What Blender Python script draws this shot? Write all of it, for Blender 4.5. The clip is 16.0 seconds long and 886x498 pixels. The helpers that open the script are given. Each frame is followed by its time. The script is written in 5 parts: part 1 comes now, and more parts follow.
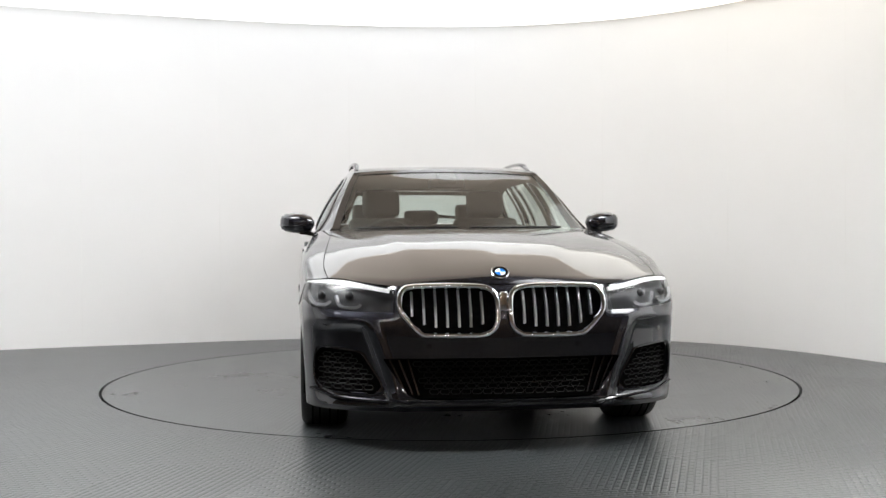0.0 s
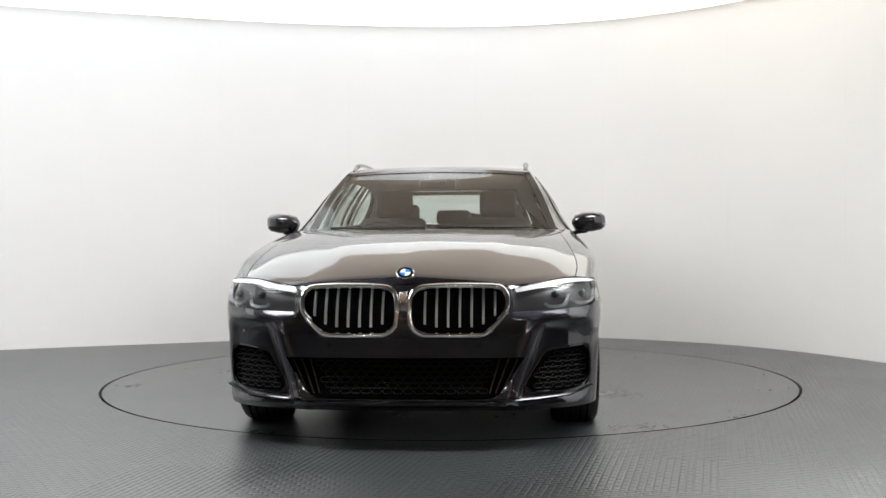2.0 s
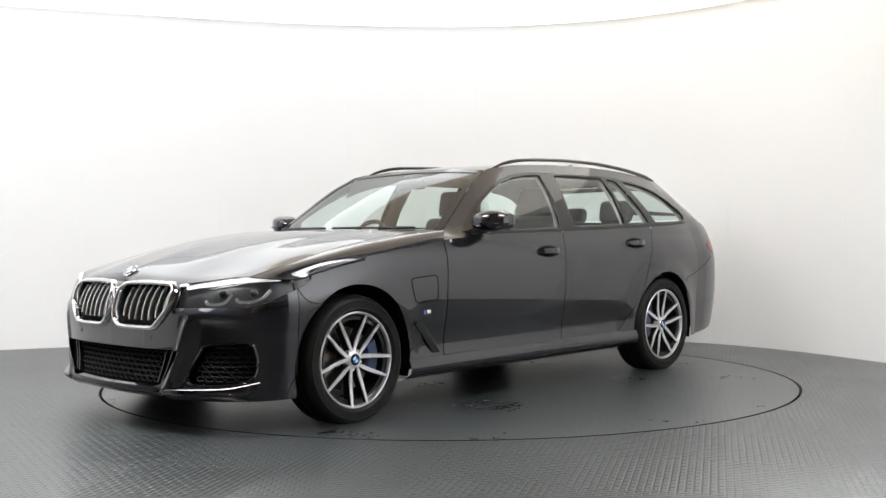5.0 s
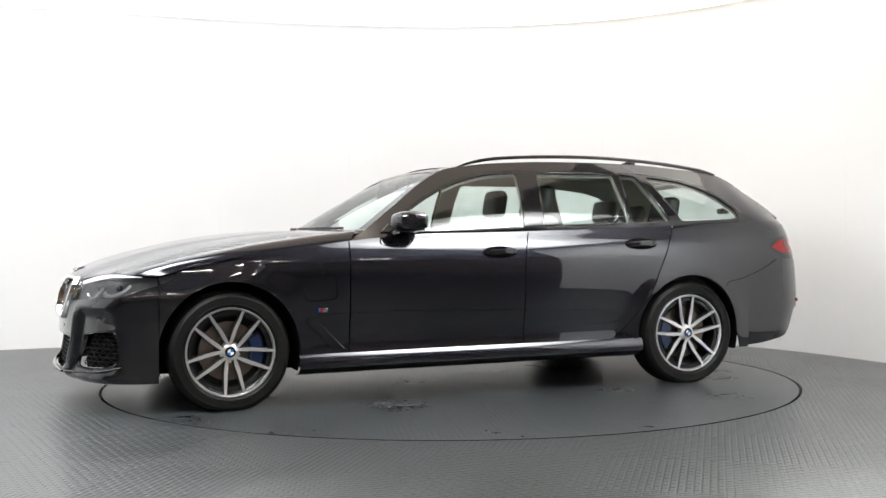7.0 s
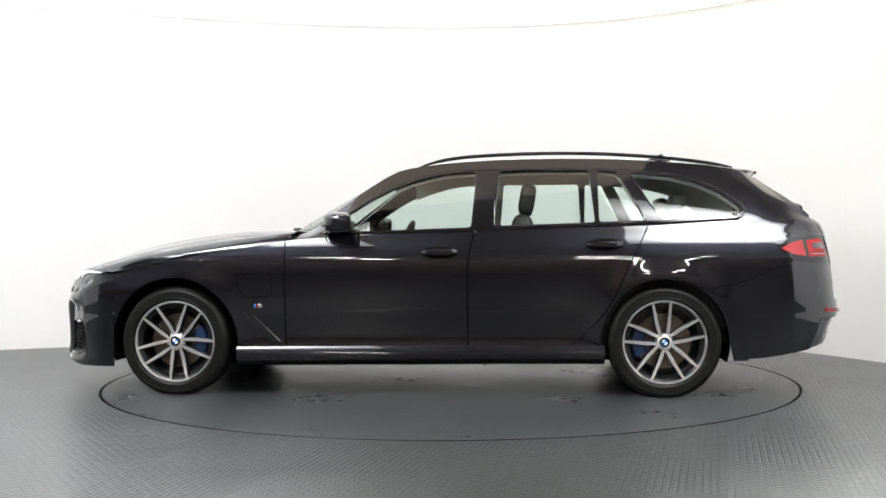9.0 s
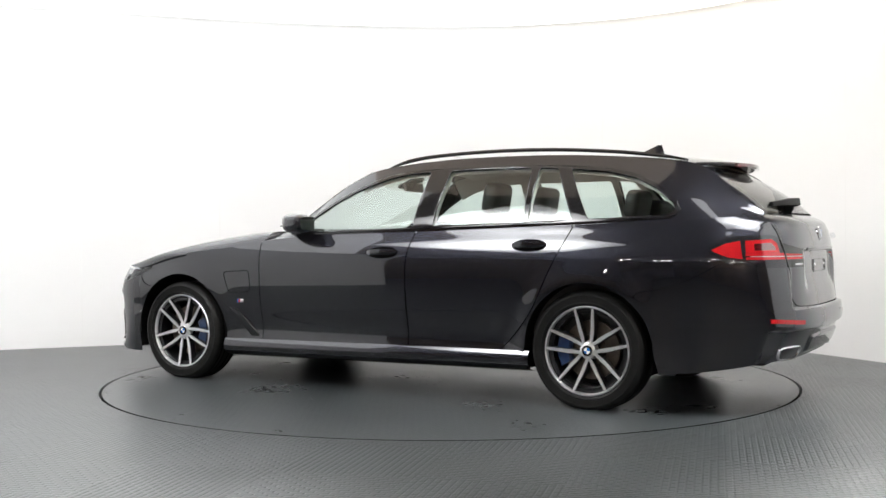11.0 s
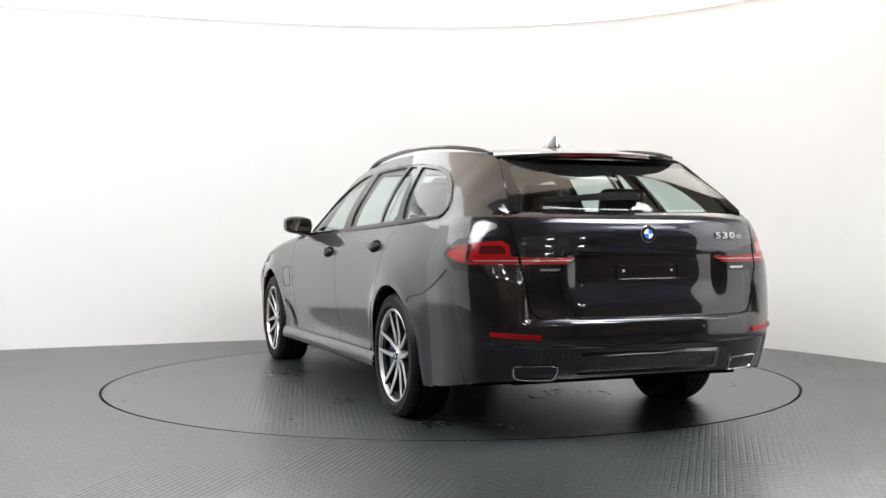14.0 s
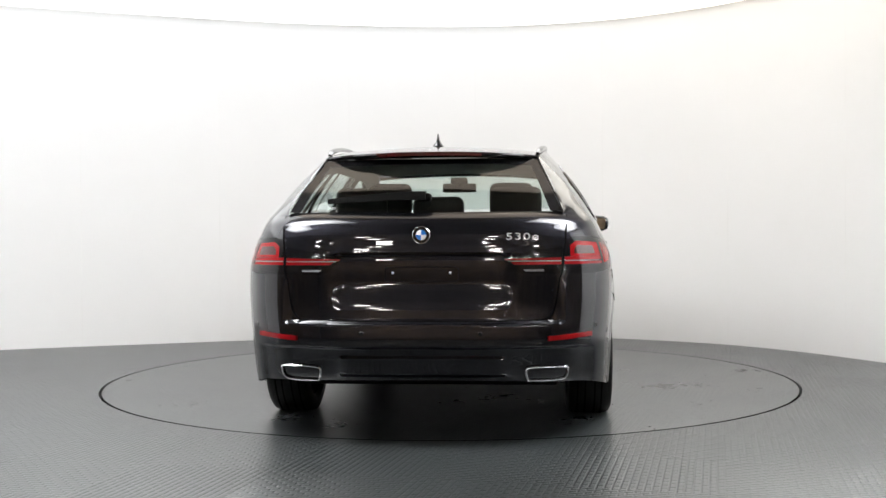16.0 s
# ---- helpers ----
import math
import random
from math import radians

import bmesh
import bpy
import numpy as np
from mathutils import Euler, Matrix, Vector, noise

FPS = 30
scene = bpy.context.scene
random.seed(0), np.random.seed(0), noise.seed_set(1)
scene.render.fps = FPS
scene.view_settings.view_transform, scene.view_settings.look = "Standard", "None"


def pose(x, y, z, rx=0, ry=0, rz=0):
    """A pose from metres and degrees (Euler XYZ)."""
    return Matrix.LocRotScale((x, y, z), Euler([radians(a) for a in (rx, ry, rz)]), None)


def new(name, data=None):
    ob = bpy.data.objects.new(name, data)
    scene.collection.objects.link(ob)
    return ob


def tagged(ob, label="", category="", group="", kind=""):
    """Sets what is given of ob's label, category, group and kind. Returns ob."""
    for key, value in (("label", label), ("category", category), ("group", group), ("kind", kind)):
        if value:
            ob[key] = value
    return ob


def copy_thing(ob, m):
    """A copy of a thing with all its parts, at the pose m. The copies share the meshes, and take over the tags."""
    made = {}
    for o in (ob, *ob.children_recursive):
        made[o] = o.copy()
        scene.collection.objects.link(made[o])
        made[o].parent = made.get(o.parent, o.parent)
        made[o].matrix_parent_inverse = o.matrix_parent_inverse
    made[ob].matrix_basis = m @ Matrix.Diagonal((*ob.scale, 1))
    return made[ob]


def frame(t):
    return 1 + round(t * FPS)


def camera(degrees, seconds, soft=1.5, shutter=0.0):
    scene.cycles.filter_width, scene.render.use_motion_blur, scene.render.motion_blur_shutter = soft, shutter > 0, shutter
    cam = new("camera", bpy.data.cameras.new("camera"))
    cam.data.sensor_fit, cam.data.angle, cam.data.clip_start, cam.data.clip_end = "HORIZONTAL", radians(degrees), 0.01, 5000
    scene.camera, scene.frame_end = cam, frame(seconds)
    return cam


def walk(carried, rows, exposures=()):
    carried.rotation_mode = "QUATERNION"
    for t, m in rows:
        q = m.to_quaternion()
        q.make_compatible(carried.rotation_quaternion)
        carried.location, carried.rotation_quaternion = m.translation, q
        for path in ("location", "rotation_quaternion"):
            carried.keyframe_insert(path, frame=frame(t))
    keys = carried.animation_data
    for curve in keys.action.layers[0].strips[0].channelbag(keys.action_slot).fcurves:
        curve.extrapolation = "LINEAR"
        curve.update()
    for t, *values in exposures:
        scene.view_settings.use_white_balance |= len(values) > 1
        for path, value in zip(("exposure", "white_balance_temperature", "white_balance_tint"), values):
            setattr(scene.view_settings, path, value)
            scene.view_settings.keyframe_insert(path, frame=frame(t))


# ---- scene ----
# camera: stands still on a tripod before the turntable
cam = camera(44.9, 16.0)
CAM = pose(0, -7.3134, 0.9567, 89.381, 0.307, 0.3245)
walk(cam, [(0.0, CAM), (16.0, CAM)],
     exposures=[(0.0, 0.0), (3.0, 0.0), (5.0, 0.15), (8.0, 0.3), (12.0, 0.3), (14.0, 0.2), (16.0, 0.1)])

# heading of the car on the turntable, degrees
HEADING = [(0, 276.87), (0.5, 276.36), (1, 274.11), (1.5, 270.97), (2, 266.44), (2.5, 260.07), (3, 253.51), (3.5, 246.90), (4, 240.32), (4.5, 233.76), (5, 227.24), (5.5, 220.79), (6, 214.31), (6.5, 207.80), (7, 201.26), (7.5, 194.74), (8, 188.39), (8.5, 182.15), (9, 175.90), (9.5, 169.65), (10, 163.42), (10.5, 157.15), (11, 150.83), (11.5, 144.42), (12, 137.93), (12.5, 131.41), (13, 124.86), (13.5, 118.28), (14, 111.75), (14.5, 105.28), (15, 98.78), (15.5, 92.25), (16, 85.71)]
OFFSET = (0.1455, -0.0532)
TABLE_R = 2.2836

# ---- world: a closed hall, no daylight ----
world = bpy.data.worlds.new("world")
scene.world = world
world.use_nodes = True
world.node_tree.nodes["Background"].inputs[0].default_value = (0.05, 0.045, 0.04, 1)
world.node_tree.nodes["Background"].inputs[1].default_value = 0.3
RING_LIGHT = 1.85     # luminous ceiling cloth by the wall
FRONT_FILL = 23.0     # added fill: two unseen soft boxes over the camera side
TUBE_LIGHT = 170.0


# ---- materials ----
def mat(name, col, rough=0.5, metal=0.0, coat=0.0, spec=0.5, var=0.0, scale=8.0, bump=0.0, bscale=60.0, rvar=0.0):
    m = bpy.data.materials.new(name)
    m.use_nodes = True
    nt = m.node_tree
    b = nt.nodes["Principled BSDF"]
    b.inputs["Base Color"].default_value = (*col, 1)
    b.inputs["Roughness"].default_value = rough
    b.inputs["Metallic"].default_value = metal
    b.inputs["Coat Weight"].default_value = coat
    b.inputs["Coat Roughness"].default_value = 0.03
    b.inputs["Specular IOR Level"].default_value = spec
    tc = nt.nodes.new("ShaderNodeTexCoord")
    if var or rvar:
        n = nt.nodes.new("ShaderNodeTexNoise")
        n.inputs["Scale"].default_value = scale
        n.inputs["Detail"].default_value = 8
        nt.links.new(tc.outputs["Object"], n.inputs["Vector"])
        if var:
            r = nt.nodes.new("ShaderNodeMapRange")
            r.inputs[1].default_value, r.inputs[2].default_value = 0.3, 0.7
            r.inputs[3].default_value, r.inputs[4].default_value = 1 - var, 1 + var
            nt.links.new(n.outputs["Fac"], r.inputs[0])
            mx = nt.nodes.new("ShaderNodeVectorMath")
            mx.operation = "SCALE"
            mx.inputs[0].default_value = col
            nt.links.new(r.outputs[0], mx.inputs["Scale"])
            nt.links.new(mx.outputs[0], b.inputs["Base Color"])
        if rvar:
            r = nt.nodes.new("ShaderNodeMapRange")
            r.inputs[1].default_value, r.inputs[2].default_value = 0.3, 0.7
            r.inputs[3].default_value, r.inputs[4].default_value = rough - rvar, rough + rvar
            nt.links.new(n.outputs["Fac"], r.inputs[0])
            nt.links.new(r.outputs[0], b.inputs["Roughness"])
    if bump:
        n2 = nt.nodes.new("ShaderNodeTexNoise")
        n2.inputs["Scale"].default_value = bscale
        n2.inputs["Detail"].default_value = 4
        nt.links.new(tc.outputs["Object"], n2.inputs["Vector"])
        bp = nt.nodes.new("ShaderNodeBump")
        bp.inputs["Strength"].default_value = bump
        bp.inputs["Distance"].default_value = 0.01
        nt.links.new(n2.outputs["Fac"], bp.inputs["Height"])
        nt.links.new(bp.outputs[0], b.inputs["Normal"])
    return m


def glass(name, tint, gloss=0.08, rough=0.0):
    m = bpy.data.materials.new(name)
    m.use_nodes = True
    nt = m.node_tree
    nt.nodes.clear()
    out = nt.nodes.new("ShaderNodeOutputMaterial")
    tr = nt.nodes.new("ShaderNodeBsdfTransparent")
    tr.inputs[0].default_value = (*tint, 1)
    gl = nt.nodes.new("ShaderNodeBsdfGlossy")
    gl.inputs["Roughness"].default_value = rough
    lw = nt.nodes.new("ShaderNodeLayerWeight")
    lw.inputs[0].default_value = 0.5
    pw = nt.nodes.new("ShaderNodeMath")
    pw.operation = "POWER"
    pw.inputs[1].default_value = 4.5
    mx = nt.nodes.new("ShaderNodeMixShader")
    ad = nt.nodes.new("ShaderNodeMath")
    ad.operation = "MULTIPLY_ADD"
    ad.use_clamp = True
    ad.inputs[1].default_value = 0.9
    ad.inputs[2].default_value = 0.04 + gloss
    nt.links.new(lw.outputs["Facing"], pw.inputs[0])
    nt.links.new(pw.outputs[0], ad.inputs[0])
    nt.links.new(ad.outputs[0], mx.inputs[0])
    nt.links.new(tr.outputs[0], mx.inputs[1])
    nt.links.new(gl.outputs[0], mx.inputs[2])
    nt.links.new(mx.outputs[0], out.inputs[0])
    return m


def glow(name, col, strength):
    m = bpy.data.materials.new(name)
    m.use_nodes = True
    b = m.node_tree.nodes["Principled BSDF"]
    b.inputs["Base Color"].default_value = (*col, 1)
    b.inputs["Emission Color"].default_value = (*col, 1)
    b.inputs["Emission Strength"].default_value = strength
    return m


def paint_material():
    m = mat("graphite_metallic_paint", (0.0145, 0.0149, 0.0198), 0.38, 0.9, 1.0, 0.05, 0.06, 900.0)
    m.node_tree.nodes["Principled BSDF"].inputs["Coat IOR"].default_value = 1.62
    return m


def floor_material(name, studs, lo, hi):
    """Grey studded rubber: small lozenge studs, worn smooth and a little shiny."""
    m = mat(name, (0.029, 0.0328, 0.0345), 0.34, 0, 0, 0.85)
    nt = m.node_tree
    b = nt.nodes["Principled BSDF"]
    tc = nt.nodes.new("ShaderNodeTexCoord")
    facs = []
    for ang in (14, 104):
        rot = nt.nodes.new("ShaderNodeMapping")
        rot.inputs["Rotation"].default_value = (0, 0, radians(ang))
        nt.links.new(tc.outputs["Object"], rot.inputs["Vector"])
        br = nt.nodes.new("ShaderNodeTexBrick")
        br.offset = 0.5
        br.inputs["Scale"].default_value = 1.0
        br.inputs["Brick Width"].default_value = 0.060
        br.inputs["Row Height"].default_value = 0.030
        br.inputs["Mortar Size"].default_value = 0.007
        br.inputs["Mortar Smooth"].default_value = 0.8
        nt.links.new(rot.outputs[0], br.inputs["Vector"])
        facs.append(br.outputs["Fac"])
    rot = nt.nodes.new("ShaderNodeMapping")
    rot.inputs["Rotation"].default_value = (0, 0, radians(14))
    nt.links.new(tc.outputs["Object"], rot.inputs["Vector"])
    ck = nt.nodes.new("ShaderNodeTexChecker")
    ck.inputs["Scale"].default_value = 1 / 0.6
    nt.links.new(rot.outputs[0], ck.inputs["Vector"])
    mixf = nt.nodes.new("ShaderNodeMix")
    nt.links.new(ck.outputs["Fac"], mixf.inputs[0])
    nt.links.new(facs[0], mixf.inputs[2])
    nt.links.new(facs[1], mixf.inputs[3])
    inv = nt.nodes.new("ShaderNodeMath")
    inv.operation = "SUBTRACT"
    inv.inputs[0].default_value = 1.0
    nt.links.new(mixf.outputs[0], inv.inputs[1])
    bp = nt.nodes.new("ShaderNodeBump")
    bp.inputs["Strength"].default_value = studs
    bp.inputs["Distance"].default_value = 0.0025
    nt.links.new(inv.outputs[0], bp.inputs["Height"])
    nt.links.new(bp.outputs[0], b.inputs["Normal"])
    n = nt.nodes.new("ShaderNodeTexNoise")
    n.inputs["Scale"].default_value = 1.5
    n.inputs["Detail"].default_value = 9
    n.inputs["Distortion"].default_value = 0.1
    nt.links.new(tc.outputs["Object"], n.inputs["Vector"])
    n3 = nt.nodes.new("ShaderNodeTexNoise")
    n3.inputs["Scale"].default_value = 22
    n3.inputs["Detail"].default_value = 6
    nt.links.new(tc.outputs["Object"], n3.inputs["Vector"])
    ad = nt.nodes.new("ShaderNodeMath")
    ad.operation = "MULTIPLY_ADD"
    ad.inputs[1].default_value = 0.4
    nt.links.new(n3.outputs["Fac"], ad.inputs[0])
    nt.links.new(n.outputs["Fac"], ad.inputs[2])
    for lo, hi, sock in ((lo, hi, "Roughness"),):
        r = nt.nodes.new("ShaderNodeMapRange")
        r.inputs[1].default_value, r.inputs[2].default_value = 0.3, 1.1
        r.inputs[3].default_value, r.inputs[4].default_value = lo, hi
        nt.links.new(ad.outputs[0], r.inputs[0])
        nt.links.new(r.outputs[0], b.inputs[sock])
    r = nt.nodes.new("ShaderNodeMapRange")
    r.inputs[1].default_value, r.inputs[2].default_value = 0.4, 1.0
    r.inputs[3].default_value, r.inputs[4].default_value = 0.7, 1.35
    nt.links.new(ad.outputs[0], r.inputs[0])
    mx = nt.nodes.new("ShaderNodeVectorMath")
    mx.operation = "SCALE"
    mx.inputs[0].default_value = (0.029, 0.0328, 0.0345)
    nt.links.new(r.outputs[0], mx.inputs["Scale"])
    nt.links.new(mx.outputs[0], b.inputs["Base Color"])
    return m


PAINT = paint_material()
GLOSS_BLACK = mat("gloss_black", (0.008, 0.008, 0.009), 0.08, 0, 0.0)
BLACK = mat("black_plastic", (0.012, 0.012, 0.012), 0.55, 0, 0, 0.4, 0.2, 30, 0.1, 300)
# near-black: the shade in gaps and cavities put into the colour
SHADOW_BLACK = mat("shade_black_inner_body", (0.003, 0.003, 0.003), 0.9, 0, 0, 0.05)
CHROME = mat("chrome", (0.82, 0.82, 0.83), 0.09, 1.0, 0, 0.5, 0, 10, 0, 60, 0)
SATIN = mat("satin_aluminium", (0.72, 0.72, 0.73), 0.36, 1.0)
BAR = mat("satin_grille_bar", (0.42, 0.42, 0.43), 0.3, 1.0)
ALLOY = mat("machined_alloy", (0.62, 0.62, 0.63), 0.40, 0.95, 0.2, 0.5, 0.05, 40)
ALLOY_DARK = mat("dark_grey_alloy", (0.007, 0.007, 0.008), 0.35, 0.2, 0.2, 0.3)
RUBBER = mat("tyre_rubber", (0.0055, 0.0054, 0.0052), 0.5, 0, 0, 0.15, 0.25, 25, 0.15, 200)
STEEL = mat("brake_steel", (0.17, 0.145, 0.125), 0.35, 1.0, 0, 0.5, 0.15, 20)
CALIPER = mat("blue_caliper_paint", (0.007, 0.022, 0.075), 0.3, 0, 0.3)
GLASS = glass("greenish_car_glass", (0.83, 0.915, 0.89), 0.035)
REAR_GLASS = glass("rear_window_glass", (0.76, 0.84, 0.82), 0.08)
SCREEN_GLASS = glass("windscreen_glass", (0.82, 0.89, 0.86), 0.02)
LENS = glass("clear_lamp_lens", (0.88, 0.89, 0.90), 0.0)
RED = mat("red_lamp_lens", (0.23, 0.006, 0.008), 0.12, 0, 0.0, 0.4, 0.15, 300)
RED_DARK = mat("dark_red_lamp_lens", (0.045, 0.004, 0.005), 0.12, 0, 0.8)
SMOKE = mat("grey_lamp_plastic", (0.022, 0.022, 0.024), 0.3, 0.0, 0.0)
GREY_LENS = mat("pale_lamp_plastic", (0.30, 0.30, 0.31), 0.2, 0.2, 0.7)
DAYLIGHT = glow("white_light_guide", (0.9, 0.9, 0.92), 0.42)
LEATHER = mat("dark_leather", (0.028, 0.026, 0.025), 0.5, 0, 0, 0.5, 0.2, 40, 0.2, 180)
NET = mat("black_net_plastic", (0.004, 0.004, 0.004), 0.55, 0, 0, 0.12)
HEADLINER = mat("pale_headliner", (0.6, 0.575, 0.53), 0.9, 0, 0, 0.2, 0.05, 60)
WHITE = mat("white_enamel", (0.8, 0.8, 0.8), 0.15, 0, 0.5)
BLUE = mat("blue_enamel", (0.02, 0.16, 0.55), 0.15, 0, 0.5)
REDSTRIPE = mat("red_enamel", (0.45, 0.02, 0.03), 0.2, 0, 0.5)
MIRROR = mat("mirror_glass", (0.85, 0.9, 0.9), 0.02, 1.0)
FLOOR = floor_material("grey_rubber", 0.9, 0.275, 0.335)
TABLE = floor_material("worn_grey_rubber", 0.4, 0.255, 0.315)
WALL = mat("white_wall_paint", (0.81, 0.81, 0.81), 0.6, 0, 0, 0.3, 0.012, 1.2, 0.03, 15)
WALL_SEAM = mat("white_filler", (0.80, 0.80, 0.795), 0.6, 0, 0, 0.3, 0.03, 3.0)
HALL = mat("brown_hall_cladding", (0.30, 0.215, 0.145), 0.8, 0, 0, 0.2, 0.25, 1.5)
CEIL = mat("brown_ceiling_board", (0.19, 0.15, 0.11), 0.8, 0, 0, 0.2, 0.2, 1.0)
RING = glow("luminous_ceiling_cloth", (0.985, 0.995, 1.0), RING_LIGHT)
FILL_BOX = glow("added_fill_cloth", (0.985, 0.995, 1.0), FRONT_FILL)
nt_ = FILL_BOX.node_tree
tc_ = nt_.nodes.new("ShaderNodeTexCoord")
mp_ = nt_.nodes.new("ShaderNodeMapping")
mp_.inputs["Location"].default_value = (0, 0, 0)
mp_.inputs["Scale"].default_value = (1 / 1.6, 1 / 1.0, 0)
gr_ = nt_.nodes.new("ShaderNodeTexGradient")
gr_.gradient_type = "QUADRATIC_SPHERE"
ml_ = nt_.nodes.new("ShaderNodeMath")
ml_.operation = "MULTIPLY_ADD"
ml_.inputs[1].default_value, ml_.inputs[2].default_value = FRONT_FILL * 2.6, FRONT_FILL * 0.12
nt_.links.new(tc_.outputs["Object"], mp_.inputs["Vector"])
nt_.links.new(mp_.outputs[0], gr_.inputs["Vector"])
nt_.links.new(gr_.outputs["Fac"], ml_.inputs[0])
nt_.links.new(ml_.outputs[0], nt_.nodes["Principled BSDF"].inputs["Emission Strength"])
nt_ = RING.node_tree
tc_ = nt_.nodes.new("ShaderNodeTexCoord")
sx_ = nt_.nodes.new("ShaderNodeSeparateXYZ")
mr_ = nt_.nodes.new("ShaderNodeMapRange")
mr_.inputs[1].default_value, mr_.inputs[2].default_value = 0.2, 2.6
mx_ = nt_.nodes.new("ShaderNodeMix")
mx_.data_type = "RGBA"
mx_.inputs[6].default_value, mx_.inputs[7].default_value = (0.985, 0.995, 1.0, 1), (1.0, 0.94, 0.83, 1)
nt_.links.new(tc_.outputs["Object"], sx_.inputs[0])
nt_.links.new(sx_.outputs[0], mr_.inputs[0])
nt_.links.new(mr_.outputs[0], mx_.inputs[0])
nt_.links.new(mx_.outputs[2], nt_.nodes["Principled BSDF"].inputs["Emission Color"])
# glow added so windscreen and bonnet reflect a brown haze
BROWN_GLOW = glow("brown_reflection_glow", (0.46, 0.39, 0.32), 1.7)
TUBE = glow("lamp_tube_glow", (1.0, 0.95, 0.88), TUBE_LIGHT)


# ---- mesh tools ----
def hermite(xs, ys):
    """A smooth function through points, x rising."""
    xs, ys = np.array(xs, float), np.array(ys, float)
    if xs[0] > xs[-1]:
        xs, ys = xs[::-1], ys[::-1]
    m = np.gradient(ys, xs)

    def f(x):
        x = np.clip(x, xs[0], xs[-1])
        i = np.clip(np.searchsorted(xs, x) - 1, 0, len(xs) - 2)
        h = xs[i + 1] - xs[i]
        t = (x - xs[i]) / h
        return (ys[i] * (2 * t**3 - 3 * t**2 + 1) + m[i] * h * (t**3 - 2 * t**2 + t)
                + ys[i + 1] * (3 * t**2 - 2 * t**3) + m[i + 1] * h * (t**3 - t**2))
    return f


def spline(pts, n, closed=False, centre_end=False):
    """n points on a smooth curve through pts. centre_end: the last lies on the middle plane, crossed squarely."""
    p = np.array(pts, float)
    if closed:
        ext = np.vstack([p[-1], p, p[0], p[1]])
    elif centre_end:
        ext = np.vstack([2 * p[0] - p[1], p, p[-2] * (1, -1, 1)])
    else:
        ext = np.vstack([2 * p[0] - p[1], p, 2 * p[-1] - p[-2]])
    k = len(ext) - 3
    seg = np.linalg.norm(ext[2:-1] - ext[1:-2], axis=1)
    cum = np.concatenate([[0], np.cumsum(seg)])
    s = np.linspace(0, cum[-1], n + 1)[:-1] if closed else np.linspace(0, cum[-1], n)
    i = np.clip(np.searchsorted(cum, s, side="right") - 1, 0, k - 1)
    t = ((s - cum[i]) / seg[i])[:, None]
    a, b, c, d = ext[i], ext[i + 1], ext[i + 2], ext[i + 3]
    return 0.5 * (2 * b + (c - a) * t + (2 * a - 5 * b + 4 * c - d) * t**2 + (3 * b - a - 3 * c + d) * t**3)


def coons(d0, d1, c0, c1):
    """A patch between edge curves: d0, d1 run along u, c0 and c1 across at the start and end."""
    u = np.linspace(0, 1, len(d0))[:, None, None]
    v = np.linspace(0, 1, len(c0))[None, :, None]
    a = (1 - v) * d0[:, None] + v * d1[:, None]
    b = (1 - u) * c0[None] + u * c1[None]
    c = (1 - u) * (1 - v) * d0[0] + (1 - u) * v * d1[0] + u * (1 - v) * d0[-1] + u * v * d1[-1]
    return a + b - c


def flat_grid(us, vs):
    """A flat bmesh over the given parameter values, to be carved and then mapped."""
    bm = bmesh.new()
    rows = [[bm.verts.new((u, v, 0)) for v in vs] for u in us]
    for i in range(len(us) - 1):
        for j in range(len(vs) - 1):
            bm.faces.new((rows[i][j], rows[i + 1][j], rows[i + 1][j + 1], rows[i][j + 1]))
    return bm


def points_bm(P):
    bm = bmesh.new()
    rows = [[bm.verts.new(tuple(p)) for p in r] for r in P]
    for i in range(len(P) - 1):
        for j in range(len(P[0]) - 1):
            bm.faces.new((rows[i][j], rows[i + 1][j], rows[i + 1][j + 1], rows[i][j + 1]))
    return bm


def carve(bm, poly):
    """Cut a convex outline out of a flat bmesh; returns the piece as a new bmesh."""
    q = np.array(poly, float)
    c = q.mean(axis=0)
    lo, hi = q.min(axis=0) - 0.002, q.max(axis=0) + 0.002
    planes = []
    for i in range(len(q)):
        a, b = q[i], q[(i + 1) % len(q)]
        n = np.array((b[1] - a[1], a[0] - b[0]))
        if np.linalg.norm(n) < 1e-7:
            continue
        n /= np.linalg.norm(n)
        if n @ (c - a) > 0:
            n = -n
        planes.append((a, n))
    for a, n in planes:
        faces = []
        for f in bm.faces:
            xs, ys = [v.co.x for v in f.verts], [v.co.y for v in f.verts]
            if max(xs) > lo[0] and min(xs) < hi[0] and max(ys) > lo[1] and min(ys) < hi[1]:
                faces.append(f)
        es = {e for f in faces for e in f.edges}
        vs = {v for f in faces for v in f.verts}
        bmesh.ops.bisect_plane(bm, geom=list(vs) + list(es) + faces, dist=1e-6, plane_co=(*a, 0), plane_no=(*n, 0))

    def inside(f):
        m = f.calc_center_median()
        return all((m.x - a[0]) * n[0] + (m.y - a[1]) * n[1] < 1e-6 for a, n in planes)
    piece = bm.copy()
    bmesh.ops.delete(piece, geom=[f for f in piece.faces if not inside(f)], context="FACES")
    bmesh.ops.delete(bm, geom=[f for f in bm.faces if inside(f)], context="FACES")
    return piece


